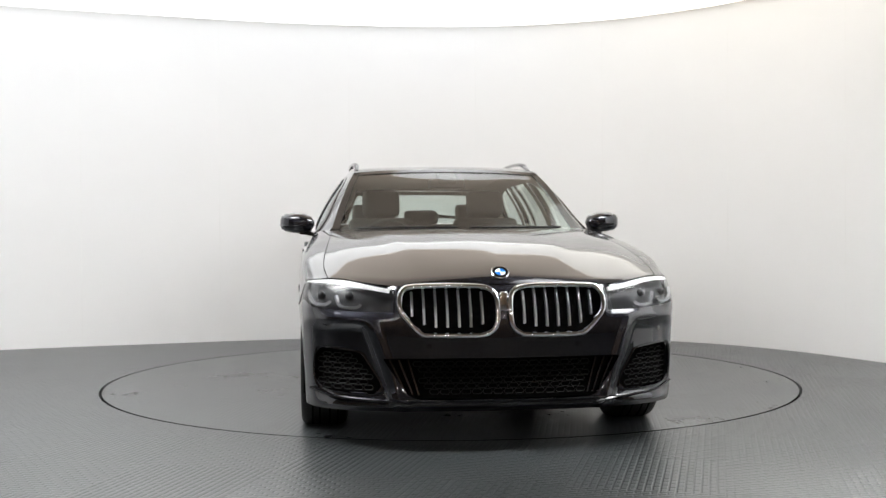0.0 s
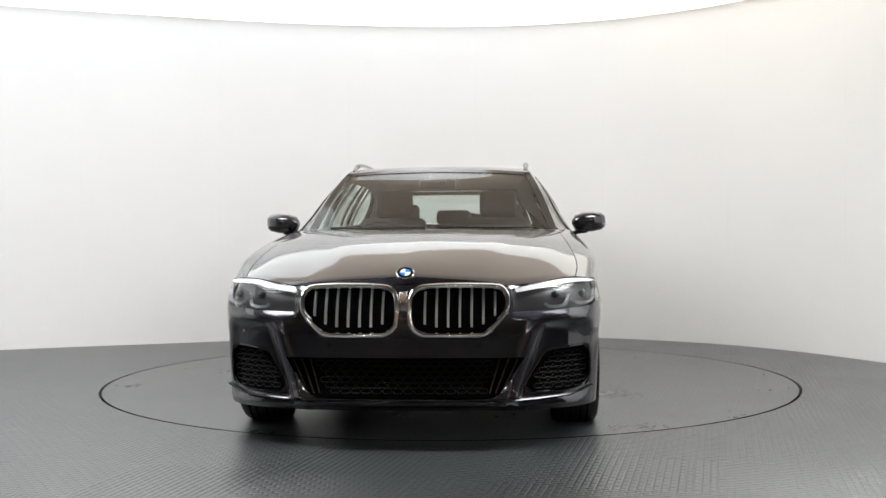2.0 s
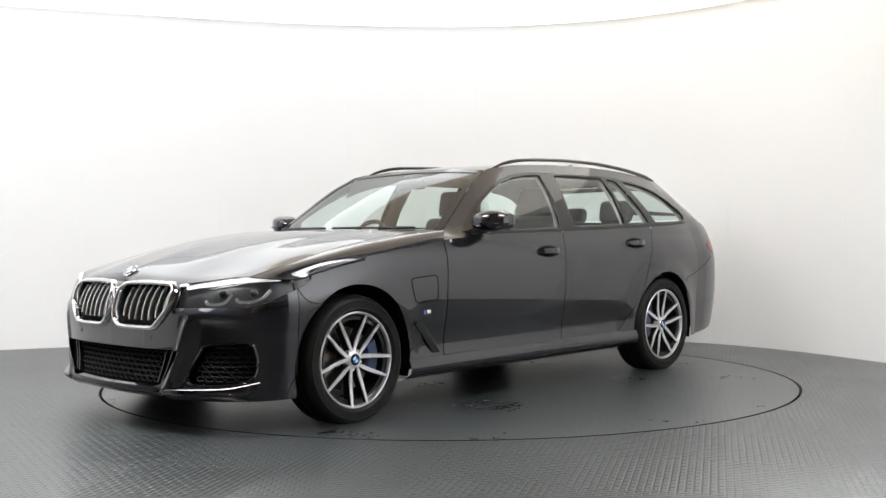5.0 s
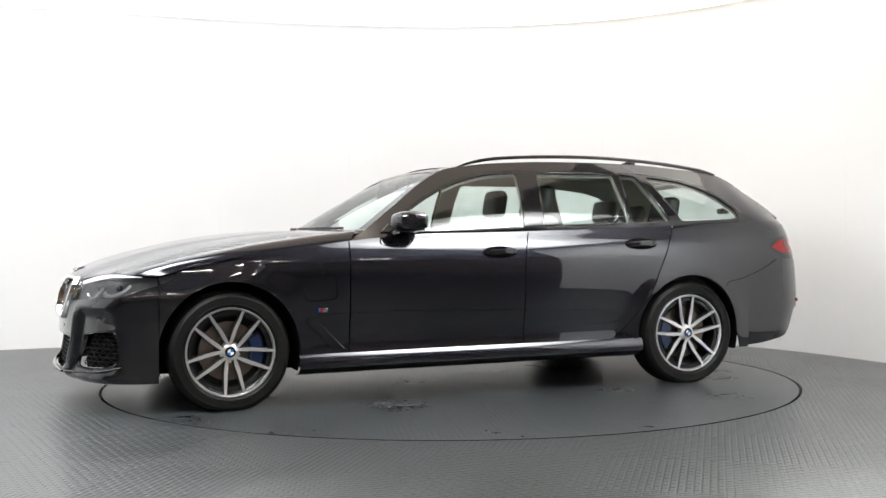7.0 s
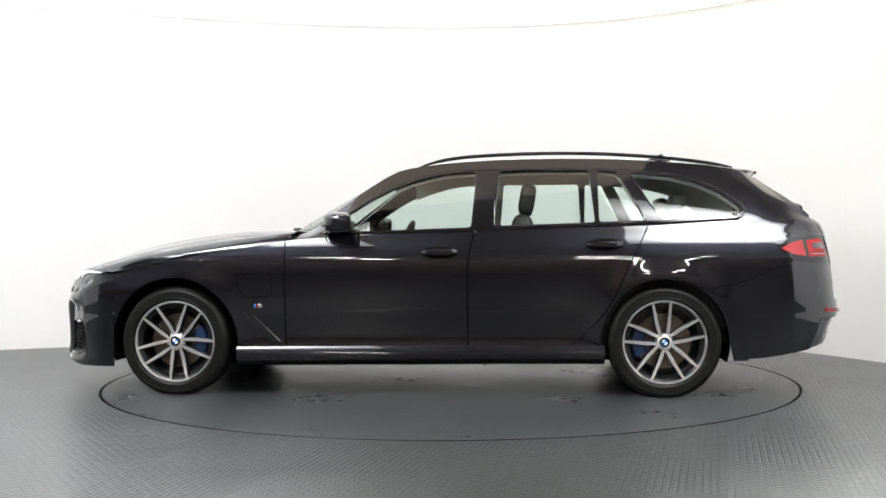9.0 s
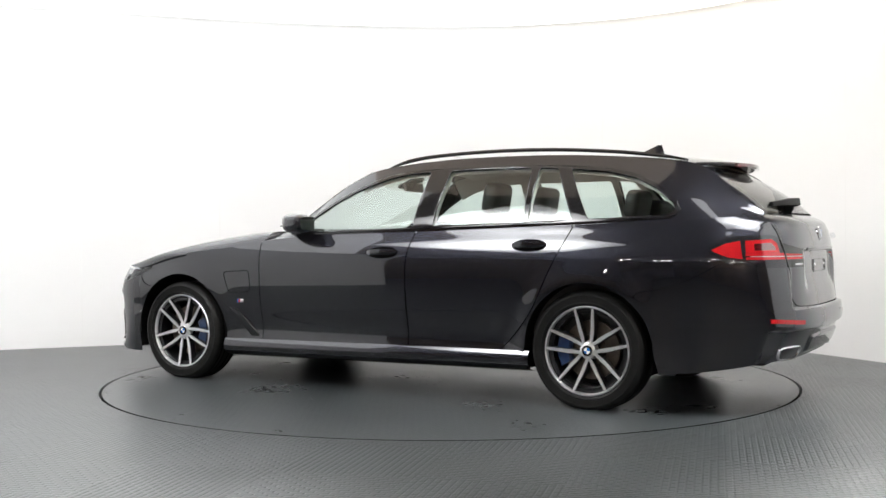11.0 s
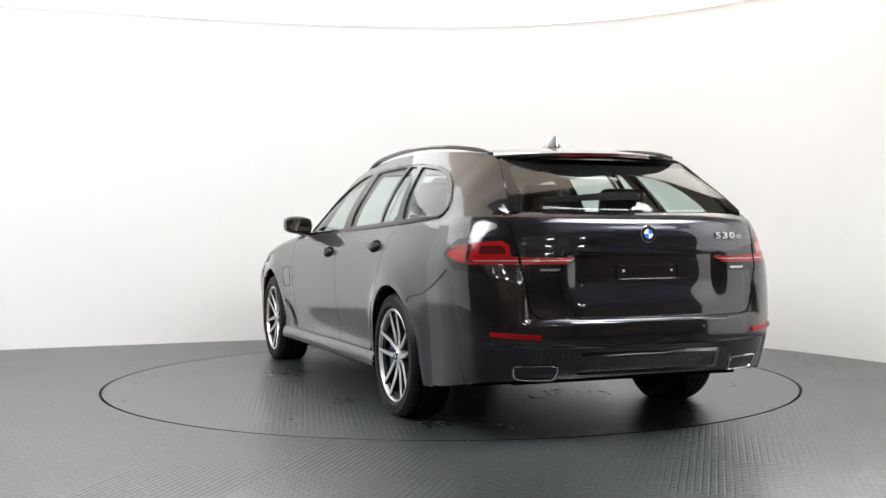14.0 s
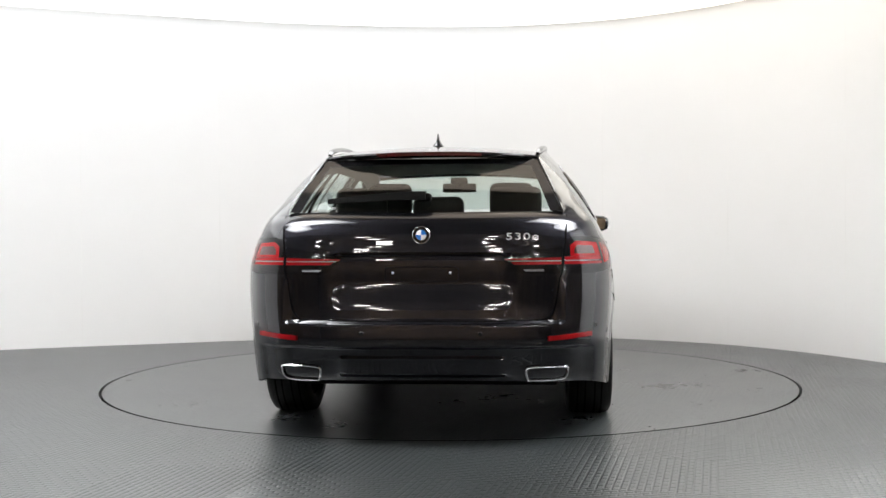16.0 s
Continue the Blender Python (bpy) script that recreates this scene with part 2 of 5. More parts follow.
def rounded(poly, r, n=4):
    """A convex outline with its corners rounded by r."""
    q = np.array(poly, float)
    out = []
    for i in range(len(q)):
        a, b, c = q[i - 1], q[i], q[(i + 1) % len(q)]
        ra = min(r, 0.45 * np.linalg.norm(a - b))
        rc = min(r, 0.45 * np.linalg.norm(c - b))
        p0, p2 = b + (a - b) / np.linalg.norm(a - b) * ra, b + (c - b) / np.linalg.norm(c - b) * rc
        for k in range(n + 1):
            t = k / n
            out.append((1 - t)**2 * p0 + 2 * t * (1 - t) * b + t * t * p2)
    return np.array(out)


def mapped(bm, fn, side=1, off=0.0):
    """Carry a flat bmesh onto a surface fn(u, v) -> point (left half); side -1 mirrors it."""
    for v in bm.verts:
        p = fn(v.co.x, v.co.y)
        if off:
            e = 1e-3
            pu, pv = fn(v.co.x + e, v.co.y), fn(v.co.x, v.co.y + e)
            n = np.cross(np.array(pu) - p, np.array(pv) - p)
            n = n / (np.linalg.norm(n) + 1e-12)
            ref = np.array(p) - (0.0, 0.0, 0.6)
            n = n if n @ ref > 0 else -n
            p = np.array(p) + n * off
        v.co = (p[0], p[1] * side, p[2])
    return bm


def both(bm, join=True):
    """The bmesh and its mirror image in one."""
    c = bm.copy()
    for v in c.verts:
        v.co.y = -v.co.y
    me = bpy.data.meshes.new("t")
    c.to_mesh(me)
    bm.from_mesh(me)
    bpy.data.meshes.remove(me)
    if join:
        bmesh.ops.remove_doubles(bm, verts=bm.verts, dist=0.0004)
    return bm


def mirrored(bm):
    c = bm.copy()
    for v in c.verts:
        v.co.y = -v.co.y
    bmesh.ops.reverse_faces(c, faces=c.faces)
    return c


def part(name, bm, material, parent, label="", smooth=True, thick=0.0):
    me = bpy.data.meshes.new(name)
    bmesh.ops.recalc_face_normals(bm, faces=bm.faces)
    for e in bm.edges:
        if len(e.link_faces) == 2 and e.calc_face_angle(0) > 0.6:
            e.smooth = False
    bm.to_mesh(me)
    bm.free()
    if smooth:
        me.polygons.foreach_set("use_smooth", [True] * len(me.polygons))
    me.materials.append(material)
    ob = new(name, me)
    if parent:
        ob.parent = parent
    if label:
        tagged(ob, label)
    if thick:
        s = ob.modifiers.new("thickness", "SOLIDIFY")
        s.thickness = thick
        s.offset = 0
    return ob


def box(bm, x0, x1, y0, y1, z0, z1, bevel=0.0):
    r = bmesh.ops.create_cube(bm, size=1)
    for v in r["verts"]:
        v.co = (x0 + (v.co.x + 0.5) * (x1 - x0), y0 + (v.co.y + 0.5) * (y1 - y0), z0 + (v.co.z + 0.5) * (z1 - z0))
    if bevel:
        es = list({e for v in r["verts"] for e in v.link_edges})
        bmesh.ops.bevel(bm, geom=es, offset=bevel, segments=3, affect="EDGES", profile=0.5)
    return bm


def sweep(bm, path, section, closed=False, up=(0, 0, 1), taper=None):
    """Sweep a closed section of (side, up) points along a path."""
    p = np.array(path, float)
    n = len(p)
    rings = []
    for i in range(n):
        a, b = (p[i - 1], p[(i + 1) % n]) if closed else (p[max(i - 1, 0)], p[min(i + 1, n - 1)])
        d = (b - a) / (np.linalg.norm(b - a) + 1e-12)
        s = np.cross(d, up)
        s /= np.linalg.norm(s) + 1e-12
        w = np.cross(s, d)
        k = taper[i] if taper is not None else 1.0
        rings.append([bm.verts.new(tuple(p[i] + s * q[0] * k + w * q[1] * k)) for q in section])
    m = len(section)
    for i in range(n if closed else n - 1):
        r0, r1 = rings[i], rings[(i + 1) % n]
        for j in range(m):
            bm.faces.new((r0[j], r0[(j + 1) % m], r1[(j + 1) % m], r1[j]))
    if not closed:
        bm.faces.new(rings[0])
        bm.faces.new(rings[-1][::-1])
    return bm


def circle(r, n=10, k=1.0):
    return [(r * math.cos(2 * math.pi * i / n), k * r * math.sin(2 * math.pi * i / n)) for i in range(n)]


def lathe(bm, profile, n=64, axis_y=True):
    """Turn (radius, y) points about the y axis."""
    rings = []
    for k in range(n):
        a = 2 * math.pi * k / n
        rings.append([bm.verts.new((r * math.cos(a), y, r * math.sin(a))) for r, y in profile])
    for k in range(n):
        a, b = rings[k], rings[(k + 1) % n]
        for j in range(len(profile) - 1):
            bm.faces.new((a[j], b[j], b[j + 1], a[j + 1]))
    return bm


# ---- the studio ----
WALL_PLAN = [(-5.7, -3.6), (-5.65, -1.4), (-5.4, 0.2), (-4.8, 1.35), (-3.9, 1.95), (-2.56, 2.48), (-1.58, 2.81), (-0.5, 3.02), (0.6, 3.03),
             (1.5, 2.77), (2.08, 2.42), (2.49, 2.06), (2.84, 1.58), (3.12, 1.03), (3.45, 0.2), (3.65, -0.9), (3.7, -3.4)]
WALL_H = 3.03


def studio():
    plan = spline([(x, y, 0) for x, y in WALL_PLAN], 120)
    bm = bmesh.new()
    d = np.gradient(plan, axis=0)
    nrm = np.stack([-d[:, 1], d[:, 0], 0 * d[:, 0]], 1)
    nrm /= np.linalg.norm(nrm, axis=1)[:, None]
    rows = []
    for p, q in zip(plan, plan + nrm * 0.12):
        rows.append([bm.verts.new((p[0], p[1], 0)), bm.verts.new((p[0], p[1], WALL_H)),
                     bm.verts.new((q[0], q[1], WALL_H)), bm.verts.new((q[0], q[1], 0))])
    for a, b in zip(rows, rows[1:]):
        for j in range(4):
            bm.faces.new((a[j], b[j], b[(j + 1) % 4], a[(j + 1) % 4]))
    w = part("wall_curved", bm, WALL, None)
    tagged(w, "curved white painted studio wall behind the turntable", "wall", kind="structure")

    seg = np.concatenate([[0], np.cumsum(np.linalg.norm(np.diff(plan, axis=0), axis=1))])
    for k, d0 in enumerate(np.arange(0.8, seg[-1], 1.22)):
        p = np.array([np.interp(d0, seg, plan[:, i]) for i in range(2)])
        q = np.array([np.interp(d0 + 0.004, seg, plan[:, i]) for i in range(2)])
        t = (q - p) / np.linalg.norm(q - p)
        nn = np.array((t[1], -t[0]))
        bm = bmesh.new()
        rows = [[bm.verts.new((*(p + t * a + nn * o), z)) for z in (0.01, 1.25 if k % 2 else 1.7, WALL_H - 0.02)] for a, o in ((-0.004, 0.0003), (-0.002, 0.0008), (0.002, 0.0008), (0.004, 0.0003))]
        for r0, r1 in zip(rows, rows[1:]):
            for j in range(2):
                bm.faces.new((r0[j], r1[j], r1[j + 1], r0[j + 1]))
        part("wall_seam", bm, WALL_SEAM, w)

    # floor with a round opening, and the rim of the gap
    bm = bmesh.new()
    n = 128
    ring = [bm.verts.new((TABLE_R * math.cos(2 * math.pi * k / n), TABLE_R * math.sin(2 * math.pi * k / n), 0)) for k in range(n)]
    low = [bm.verts.new((v.co.x, v.co.y, -0.08)) for v in ring]
    outer = []
    for k in range(n):
        a = 2 * math.pi * k / n
        c, s = math.cos(a), math.sin(a)
        m = min((9.5 / abs(c)) if abs(c) > 1e-9 else 99, ((14.5 if s < 0 else 6.0) / abs(s)) if abs(s) > 1e-9 else 99)
        outer.append(bm.verts.new((m * c, m * s, 0)))
    for k in range(n):
        j = (k + 1) % n
        bm.faces.new((ring[k], outer[k], outer[j], ring[j]))
        bm.faces.new((ring[k], ring[j], low[j], low[k]))
    tagged(part("floor", bm, FLOOR, None, smooth=False), "grey studded rubber studio floor, worn and slightly shiny", "floor", kind="structure")
    bm = bmesh.new()
    box(bm, -2.4, 2.4, -2.4, 2.4, -0.2, -0.1)
    tagged(part("floor_pit", bm, SHADOW_BLACK, None), "black pit under the turntable", "floor", kind="structure")

    # turntable disc
    bm = bmesh.new()
    R = TABLE_R - 0.014
    rings = []
    for r, z in ((0, 0), (R * 0.5, 0), (R - 0.004, 0), (R, -0.004), (R, -0.08)):
        rings.append([bm.verts.new((r * math.cos(2 * math.pi * k / n), r * math.sin(2 * math.pi * k / n), z)) for k in range(n)] if r else [bm.verts.new((0, 0, 0))])
    for k in range(n):
        j = (k + 1) % n
        bm.faces.new((rings[0][0], rings[1][k], rings[1][j]))
        for a, b in zip(rings[1:], rings[2:]):
            bm.faces.new((a[k], b[k], b[j], a[j]))
    bmesh.ops.delete(bm, geom=[f for f in bm.faces if f.calc_center_median().z < -0.001], context="FACES")
    disc = part("turntable", bm, TABLE, None, smooth=False)
    # disc edge in near-black: the shade of the gap painted on
    bm = bmesh.new()
    rings = [[bm.verts.new((r * math.cos(2 * math.pi * k / n), r * math.sin(2 * math.pi * k / n), z)) for k in range(n)] for r, z in ((R - 0.004, -0.001), (R, -0.004), (R, -0.08))]
    for k in range(n):
        for a, b in zip(rings, rings[1:]):
            bm.faces.new((a[k], b[k], b[(k + 1) % n], a[(k + 1) % n]))
    part("edge_gap_shade", bm, SHADOW_BLACK, disc, "disc edge, blackened as the shade in the gap")
    tagged(disc, "round grey rubber turntable disc level with the floor", "turntable")

    # ceiling: brown boards, and below them a luminous cloth with a round hole, kept off the wall
    bm = bmesh.new()
    vs = []
    for k in range(120):
        a = 2 * math.pi * k / 120
        c, s = math.cos(a), math.sin(a)
        far = 6.0 if s > -0.05 else 9.0 if c < 0 and s > -0.5 else 1.75
        for p, q in zip(plan, plan[1:]):
            d = (q - p)[:2]
            det = d[0] * s - d[1] * c
            if abs(det) > 1e-9:
                r = (d[0] * p[1] - d[1] * p[0]) / det
                w = (c * p[1] - s * p[0]) / det
                if r > 0 and 0 <= w <= 1:
                    far = min(far, r - 0.05)
        vs.append([bm.verts.new((r * c, r * s, z)) for r, z in ((1.7, 2.98), (far, 2.98), (far, 3.01), (1.7, 3.01))])
    for k in range(120):
        a = 2 * math.pi * (k + 0.5) / 120
        if math.sin(a) < (-0.45 if math.cos(a) < 0 else -0.06):
            continue
        a, b = vs[k], vs[(k + 1) % 120]
        for j in range(4):
            bm.faces.new((a[j], b[j], b[(j + 1) % 4], a[(j + 1) % 4]))
    tagged(part("ceiling_light", bm, RING, None), "large glowing white stretched ceiling cloth along the curved wall", "ceiling light")
    # unseen glowing disc over the car, added for the brown reflections
    bm = bmesh.new()
    bmesh.ops.create_circle(bm, cap_ends=True, segments=64, radius=1.72)
    for v in bm.verts:
        v.co.z = 3.015
    tagged(part("ceiling_brown_glow", bm, BROWN_GLOW, None), "unseen brown ceiling disc, its glow added for brown reflections", "ceiling light")
    # unseen fill boxes added to light wall and floor, set apart to suit reflections
    bm = bmesh.new()
    box(bm, -1.2, 1.2, -0.8, 0.8, 2.97, 3.02)
    soft = tagged(part("fill_box", bm, FILL_BOX, None), "unseen white fill box added under the ceiling", "ceiling light", "soft boxes over the turntable")
    soft.matrix_basis = pose(-2.3, -2.6, 0)
    copy_thing(soft, pose(2.2, -2.6, 0))
    bm = bmesh.new()
    box(bm, -9.5, 9.5, -14.5, 6, 3.6, 3.7)
    tagged(part("ceiling", bm, CEIL, None), "dark brown hall ceiling", "ceiling", kind="structure")
    bm = bmesh.new()
    bmesh.ops.create_circle(bm, cap_ends=True, segments=64, radius=6.2)
    for v in bm.verts:
        v.co.z = 3.03
    tagged(part("ceiling_board", bm, CEIL, None), "brown boards above the glowing cloth", "ceiling", kind="structure")
    for name, b in (("wall_east", (9.4, 9.5, -14.5, 6)), ("wall_west", (-9.5, -9.4, -14.5, 6)), ("wall_south", (-9.4, 9.4, -14.5, -14.4)), ("wall_north", (-9.4, 9.4, 5.9, 6))):
        bm = bmesh.new()
        box(bm, *b, 0, 3.6)
        tagged(part(name, bm, HALL, None), "dark brown cladding of the hall", "wall", kind="structure")

    # tube lamps in the hall behind the camera
    bm = bmesh.new()
    box(bm, -0.34, 0.34, -0.05, 0.05, 0, 0.05, 0.01)
    lamp = part("tube_lamp", bm, WHITE, None)
    bm = bmesh.new()
    box(bm, -0.30, 0.30, -0.018, 0.018, -0.03, -0.002, 0.008)
    part("tube", bm, TUBE, lamp, "glowing white tube")
    tagged(lamp, "white ceiling batten with a glowing tube", "lamp", "tube lamps of the hall")
    lamp.matrix_basis = pose(-6.0, -9.0, 3.5)
    for y in (-9.0, -11.2, -13.3):
        for x in (-6.0, -3.1, 0.2, 3.0, 6.1):
            if (x, y) != (-6.0, -9.0):
                copy_thing(lamp, pose(x + 0.07 * y % 0.5, y, 3.5, 0, 0, 90 if (x > 3 or x < -4) else 0))
    return disc


turntable = studio()


# ---- the car: x forward, y to its left, origin on the ground between the axles ----
car = tagged(new("car"), "dark grey metallic estate car with chrome double grille on the turntable", "car")
AX = 1.4875
HUB = 0.326
half_width = hermite([2.1, 1.875, 1.49, 1.0, 0.5, 0, -0.5, -1.0, -1.49, -1.75, -1.98, -2.2], [0.912, 0.918, 0.928, 0.922, 0.914, 0.912, 0.913, 0.92, 0.933, 0.925, 0.905, 0.88])
profile = hermite([0.15, 0.18, 0.21, 0.26, 0.29, 0.32, 0.37, 0.42, 0.50, 0.62, 0.72, 0.80, 0.835, 0.87, 0.92, 0.97, 1.02, 1.06],
                  [-0.11, -0.07, -0.045, -0.034, -0.034, -0.038, -0.040, -0.034, -0.018, -0.004, 0.0, -0.001, -0.004, -0.012, -0.028, -0.050, -0.072, -0.095])
shoulder = hermite([2.0, 1.875, 1.6, 1.3, 1.0, 0.80, 0.3, -0.36, -1.04, -1.45, -1.85, -2.1, -2.4],
                   [0.735, 0.75, 0.81, 0.86, 0.91, 0.940, 0.972, 0.994, 1.012, 1.024, 1.04, 1.052, 1.062])


def smoothstep(a, b, x):
    t = min(1.0, max(0.0, (x - a) / (b - a)))
    return t * t * (3 - 2 * t)


def arch(x, xc, r):
    d = r * r - (x - xc)**2
    return HUB + math.sqrt(d) if d > 0 else 0.0


def side_low(x):
    base = 0.292 if x < 1.2 else 0.2
    base = 0.215 if x < -1.45 else base
    return max(base, arch(x, AX, 0.392), arch(x, -AX, 0.378))


def flare(x, z):
    """The slight swelling of the wings round the wheel arches."""
    s = 0.0
    for xc, r, k in ((AX, 0.392, 0.010), (-AX, 0.378, 0.016)):
        d = math.hypot(x - xc, z - HUB) - r
        s += k * math.exp(-max(d, 0)**2 / 0.008)
    return s


def side_point(x, z):
    w = float(half_width(x))
    # the door groove fades out at the wings
    f = min(1.0, max(0.0, (1.25 - abs(x)) / 0.3))
    d = float(profile(z))
    if z < 0.5:
        d = d * f + (1 - f) * float(profile(0.5 - (0.5 - z) * 0.25))
    d -= 0.034 * smoothstep(0.62, 0.80, z) * smoothstep(1.25, 1.85, x)
    return (x, w + d + flare(x, z), z)


def side_panel(xs, low, high, nv=28):
    """A stretch of the flank as a flat grid in x and z, from low(x) to high(x)."""
    bm = bmesh.new()
    rows = []
    for x in xs:
        z0, z1 = low(x), float(high(x))
        rows.append([bm.verts.new((x, z0 + (z1 - z0) * j / nv, 0)) for j in range(nv + 1)])
    for a, b in zip(rows, rows[1:]):
        for j in range(nv):
            bm.faces.new((a[j], b[j], b[j + 1], a[j + 1]))
    return bm


def columns(a, b, xc, r, step=0.022):
    """Columns from a to b, closer together where the wheel arch starts."""
    xs = list(np.arange(a, b, step)) + [b]
    xs = [x for x in xs if abs(x - xc) > r + 0.006]
    xs += [xc + r * math.cos(math.pi * k / 44) for k in range(45) if a <= xc + r * math.cos(math.pi * k / 44) <= b]
    return sorted(xs)


REAR_EDGE = hermite([0.25, 0.29, 0.317, 0.379, 0.50, 0.777, 1.03, 1.06], [-0.80, -0.895, -0.95, -1.022, -1.13, -1.276, -1.40, -1.413])
MID_EDGE = hermite([0.25, 0.5, 0.785, 0.90, 1.0, 1.05], [-0.313, -0.315, -0.316, -0.333, -0.365, -0.385])
NOSE_X, TAIL_X = 1.875, -1.98


def door_low(x):
    return max(0.296, arch(x, -AX, 0.378)) if x > -1.45 else side_low(x)


LAMP_TIPS = []


def split(bm, edge, shift):
    """Cut off and return what lies before the curve x = edge(z) + shift."""
    for v in bm.verts:
        v.co.x -= float(edge(v.co.y))
    bmesh.ops.bisect_plane(bm, geom=bm.verts[:] + bm.edges[:] + bm.faces[:], dist=1e-6, plane_co=(shift, 0, 0), plane_no=(1, 0, 0))
    piece = bm.copy()
    bmesh.ops.delete(piece, geom=[f for f in piece.faces if f.calc_center_median().x < shift], context="FACES")
    bmesh.ops.delete(bm, geom=[f for f in bm.faces if f.calc_center_median().x > shift], context="FACES")
    for m in (bm, piece):
        for v in m.verts:
            v.co.x += float(edge(v.co.y))
    return piece


def flank_pieces():
    """Front wing, doors and rear wing, with 7 mm gaps between them."""
    wing = side_panel(columns(0.8035, NOSE_X, AX, 0.392), side_low, shoulder)
    LAMP_TIPS.append(carve(wing, [(1.90, 0.700), (1.83, 0.722), (1.775, 0.752), (1.772, 0.80), (1.90, 0.80)]))
    rest = side_panel(columns(TAIL_X, 0.7965, -AX, 0.378), door_low, shoulder, 36)
    front = split(rest, lambda z: min(-0.316, float(MID_EDGE(z))) if z > 0.7 else -0.316, -0.0035)
    door = split(front, lambda z: min(-0.316, float(MID_EDGE(z))) if z > 0.7 else -0.316, 0.0035)
    front.free()
    second = split(rest, REAR_EDGE, -0.0035)
    rear = split(second, REAR_EDGE, 0.0035)
    second.free()
    return (("front_wing", wing), ("front_door", door), ("rear_door", rear), ("rear_wing", rest))


for side in (1, -1):
    for name, bm in flank_pieces():
        part(name, mapped(bm, side_point, side), PAINT, car)
    # sill with a sharp lower blade
    bm = bmesh.new()
    sec = [(0.893, 0.301), (0.904, 0.281), (0.910, 0.264), (0.913, 0.245), (0.906, 0.222), (0.87, 0.196), (0.80, 0.176), (0.70, 0.17)]
    rows = []
    for x in np.linspace(-1.135, 1.10, 60):
        k = float(half_width(x)) - 0.913
        rows.append([bm.verts.new((x, side * (y + k), z - 0.007 * x)) for y, z in sec])
    for a, b in zip(rows, rows[1:]):
        for j in range(len(sec) - 1):
            bm.faces.new((a[j], b[j], b[j + 1], a[j + 1]))
    part("side_sill", bm, PAINT, car)
    # black wheel housings, and a near-black sheet standing in for shade in the gaps
    for xc, r in ((AX, 0.392), (-AX, 0.378)):
        bm = bmesh.new()
        rows = []
        for k in range(33):
            a = radians(-18 + 216 * k / 32)
            x, z = xc + (r + 0.004) * math.cos(a), HUB + (r + 0.004) * math.sin(a)
            rows.append([bm.verts.new((x, side * y, z)) for y in (0.905, 0.86, 0.60)])
        hub = bm.verts.new((xc, side * 0.60, HUB))
        for a, b in zip(rows, rows[1:]):
            for j in range(2):
                bm.faces.new((a[j], b[j], b[j + 1], a[j + 1]))
            bm.faces.new((a[2], b[2], hub))
        part("wheel_housing", bm, SHADOW_BLACK, car)
    bm = side_panel(np.linspace(-1.42, 1.08, 44), lambda x: max(0.24, arch(x, -AX, 0.39)), lambda x: float(shoulder(x)) - 0.01, 20)
    for v in bm.verts:
        p = side_point(v.co.x, v.co.y)
        v.co = (p[0], side * (p[1] - 0.022), p[2])
    part("door_gap_shade", bm, SHADOW_BLACK, car)


# ---- plan curves of nose and tail ----
nose_x = hermite([0.16, 0.19, 0.22, 0.26, 0.34, 0.44, 0.52, 0.60, 0.66, 0.70, 0.735, 0.76, 0.79], [2.30, 2.360, 2.385, 2.375, 2.365, 2.363, 2.362, 2.354, 2.338, 2.320, 2.296, 2.262, 2.205])
tail_x = hermite([0.20, 0.25, 0.30, 0.40, 0.44, 0.48, 0.53, 0.60, 0.70, 0.80, 0.90, 1.00, 1.045, 1.064, 1.085],
                 [-2.43, -2.51, -2.556, -2.604, -2.621, -2.632, -2.629, -2.619, -2.606, -2.588, -2.567, -2.546, -2.517, -2.484, -2.42])


def plan_point(s, z, xj, xc, n, dip):
    """A point on a bumper's plan curve: s runs from 0 at the middle to 1 at the flank."""
    yj = side_point(xj, z)[1]
    # quarter of a superellipse with even steps of angle
    a = s * math.pi / 2
    y = yj * math.sin(a)**(2 / n * 1.0) if s > 0 else 0.0
    x = xj + (xc - xj) * math.cos(a)**(0.88 if xc > 0 else 0.66)
    if xc < 0:
        y += 0.10 * (x - xj) * math.exp((x - xj) / 0.12)
    x -= dip * math.sin(math.pi * min(1, y / 0.93)) * (1 if xc > 0 else -1)
    return x, y


def nose_point(s, z):
    x, y = plan_point(s, z, NOSE_X, float(nose_x(z)), 3.0, 0.010)
    # the lamps sit back above a ledge; the corners sink behind a fold that runs down to the intake
    x -= 0.018 * smoothstep(0.585, 0.635, z) * smoothstep(0.475, 0.52, y) * smoothstep(0.88, 0.80, y)
    fold = y - (0.505 + (z - 0.25) * 0.36)
    x -= 0.034 * smoothstep(0.0, 0.032, fold) * smoothstep(0.585, 0.53, z) * smoothstep(0.19, 0.24, z) * smoothstep(0.880, 0.80, y)
    x += 0.012 * smoothstep(0.035, 0.0, abs(fold + 0.03)) * smoothstep(0.60, 0.54, z)
    return (x, y, z)


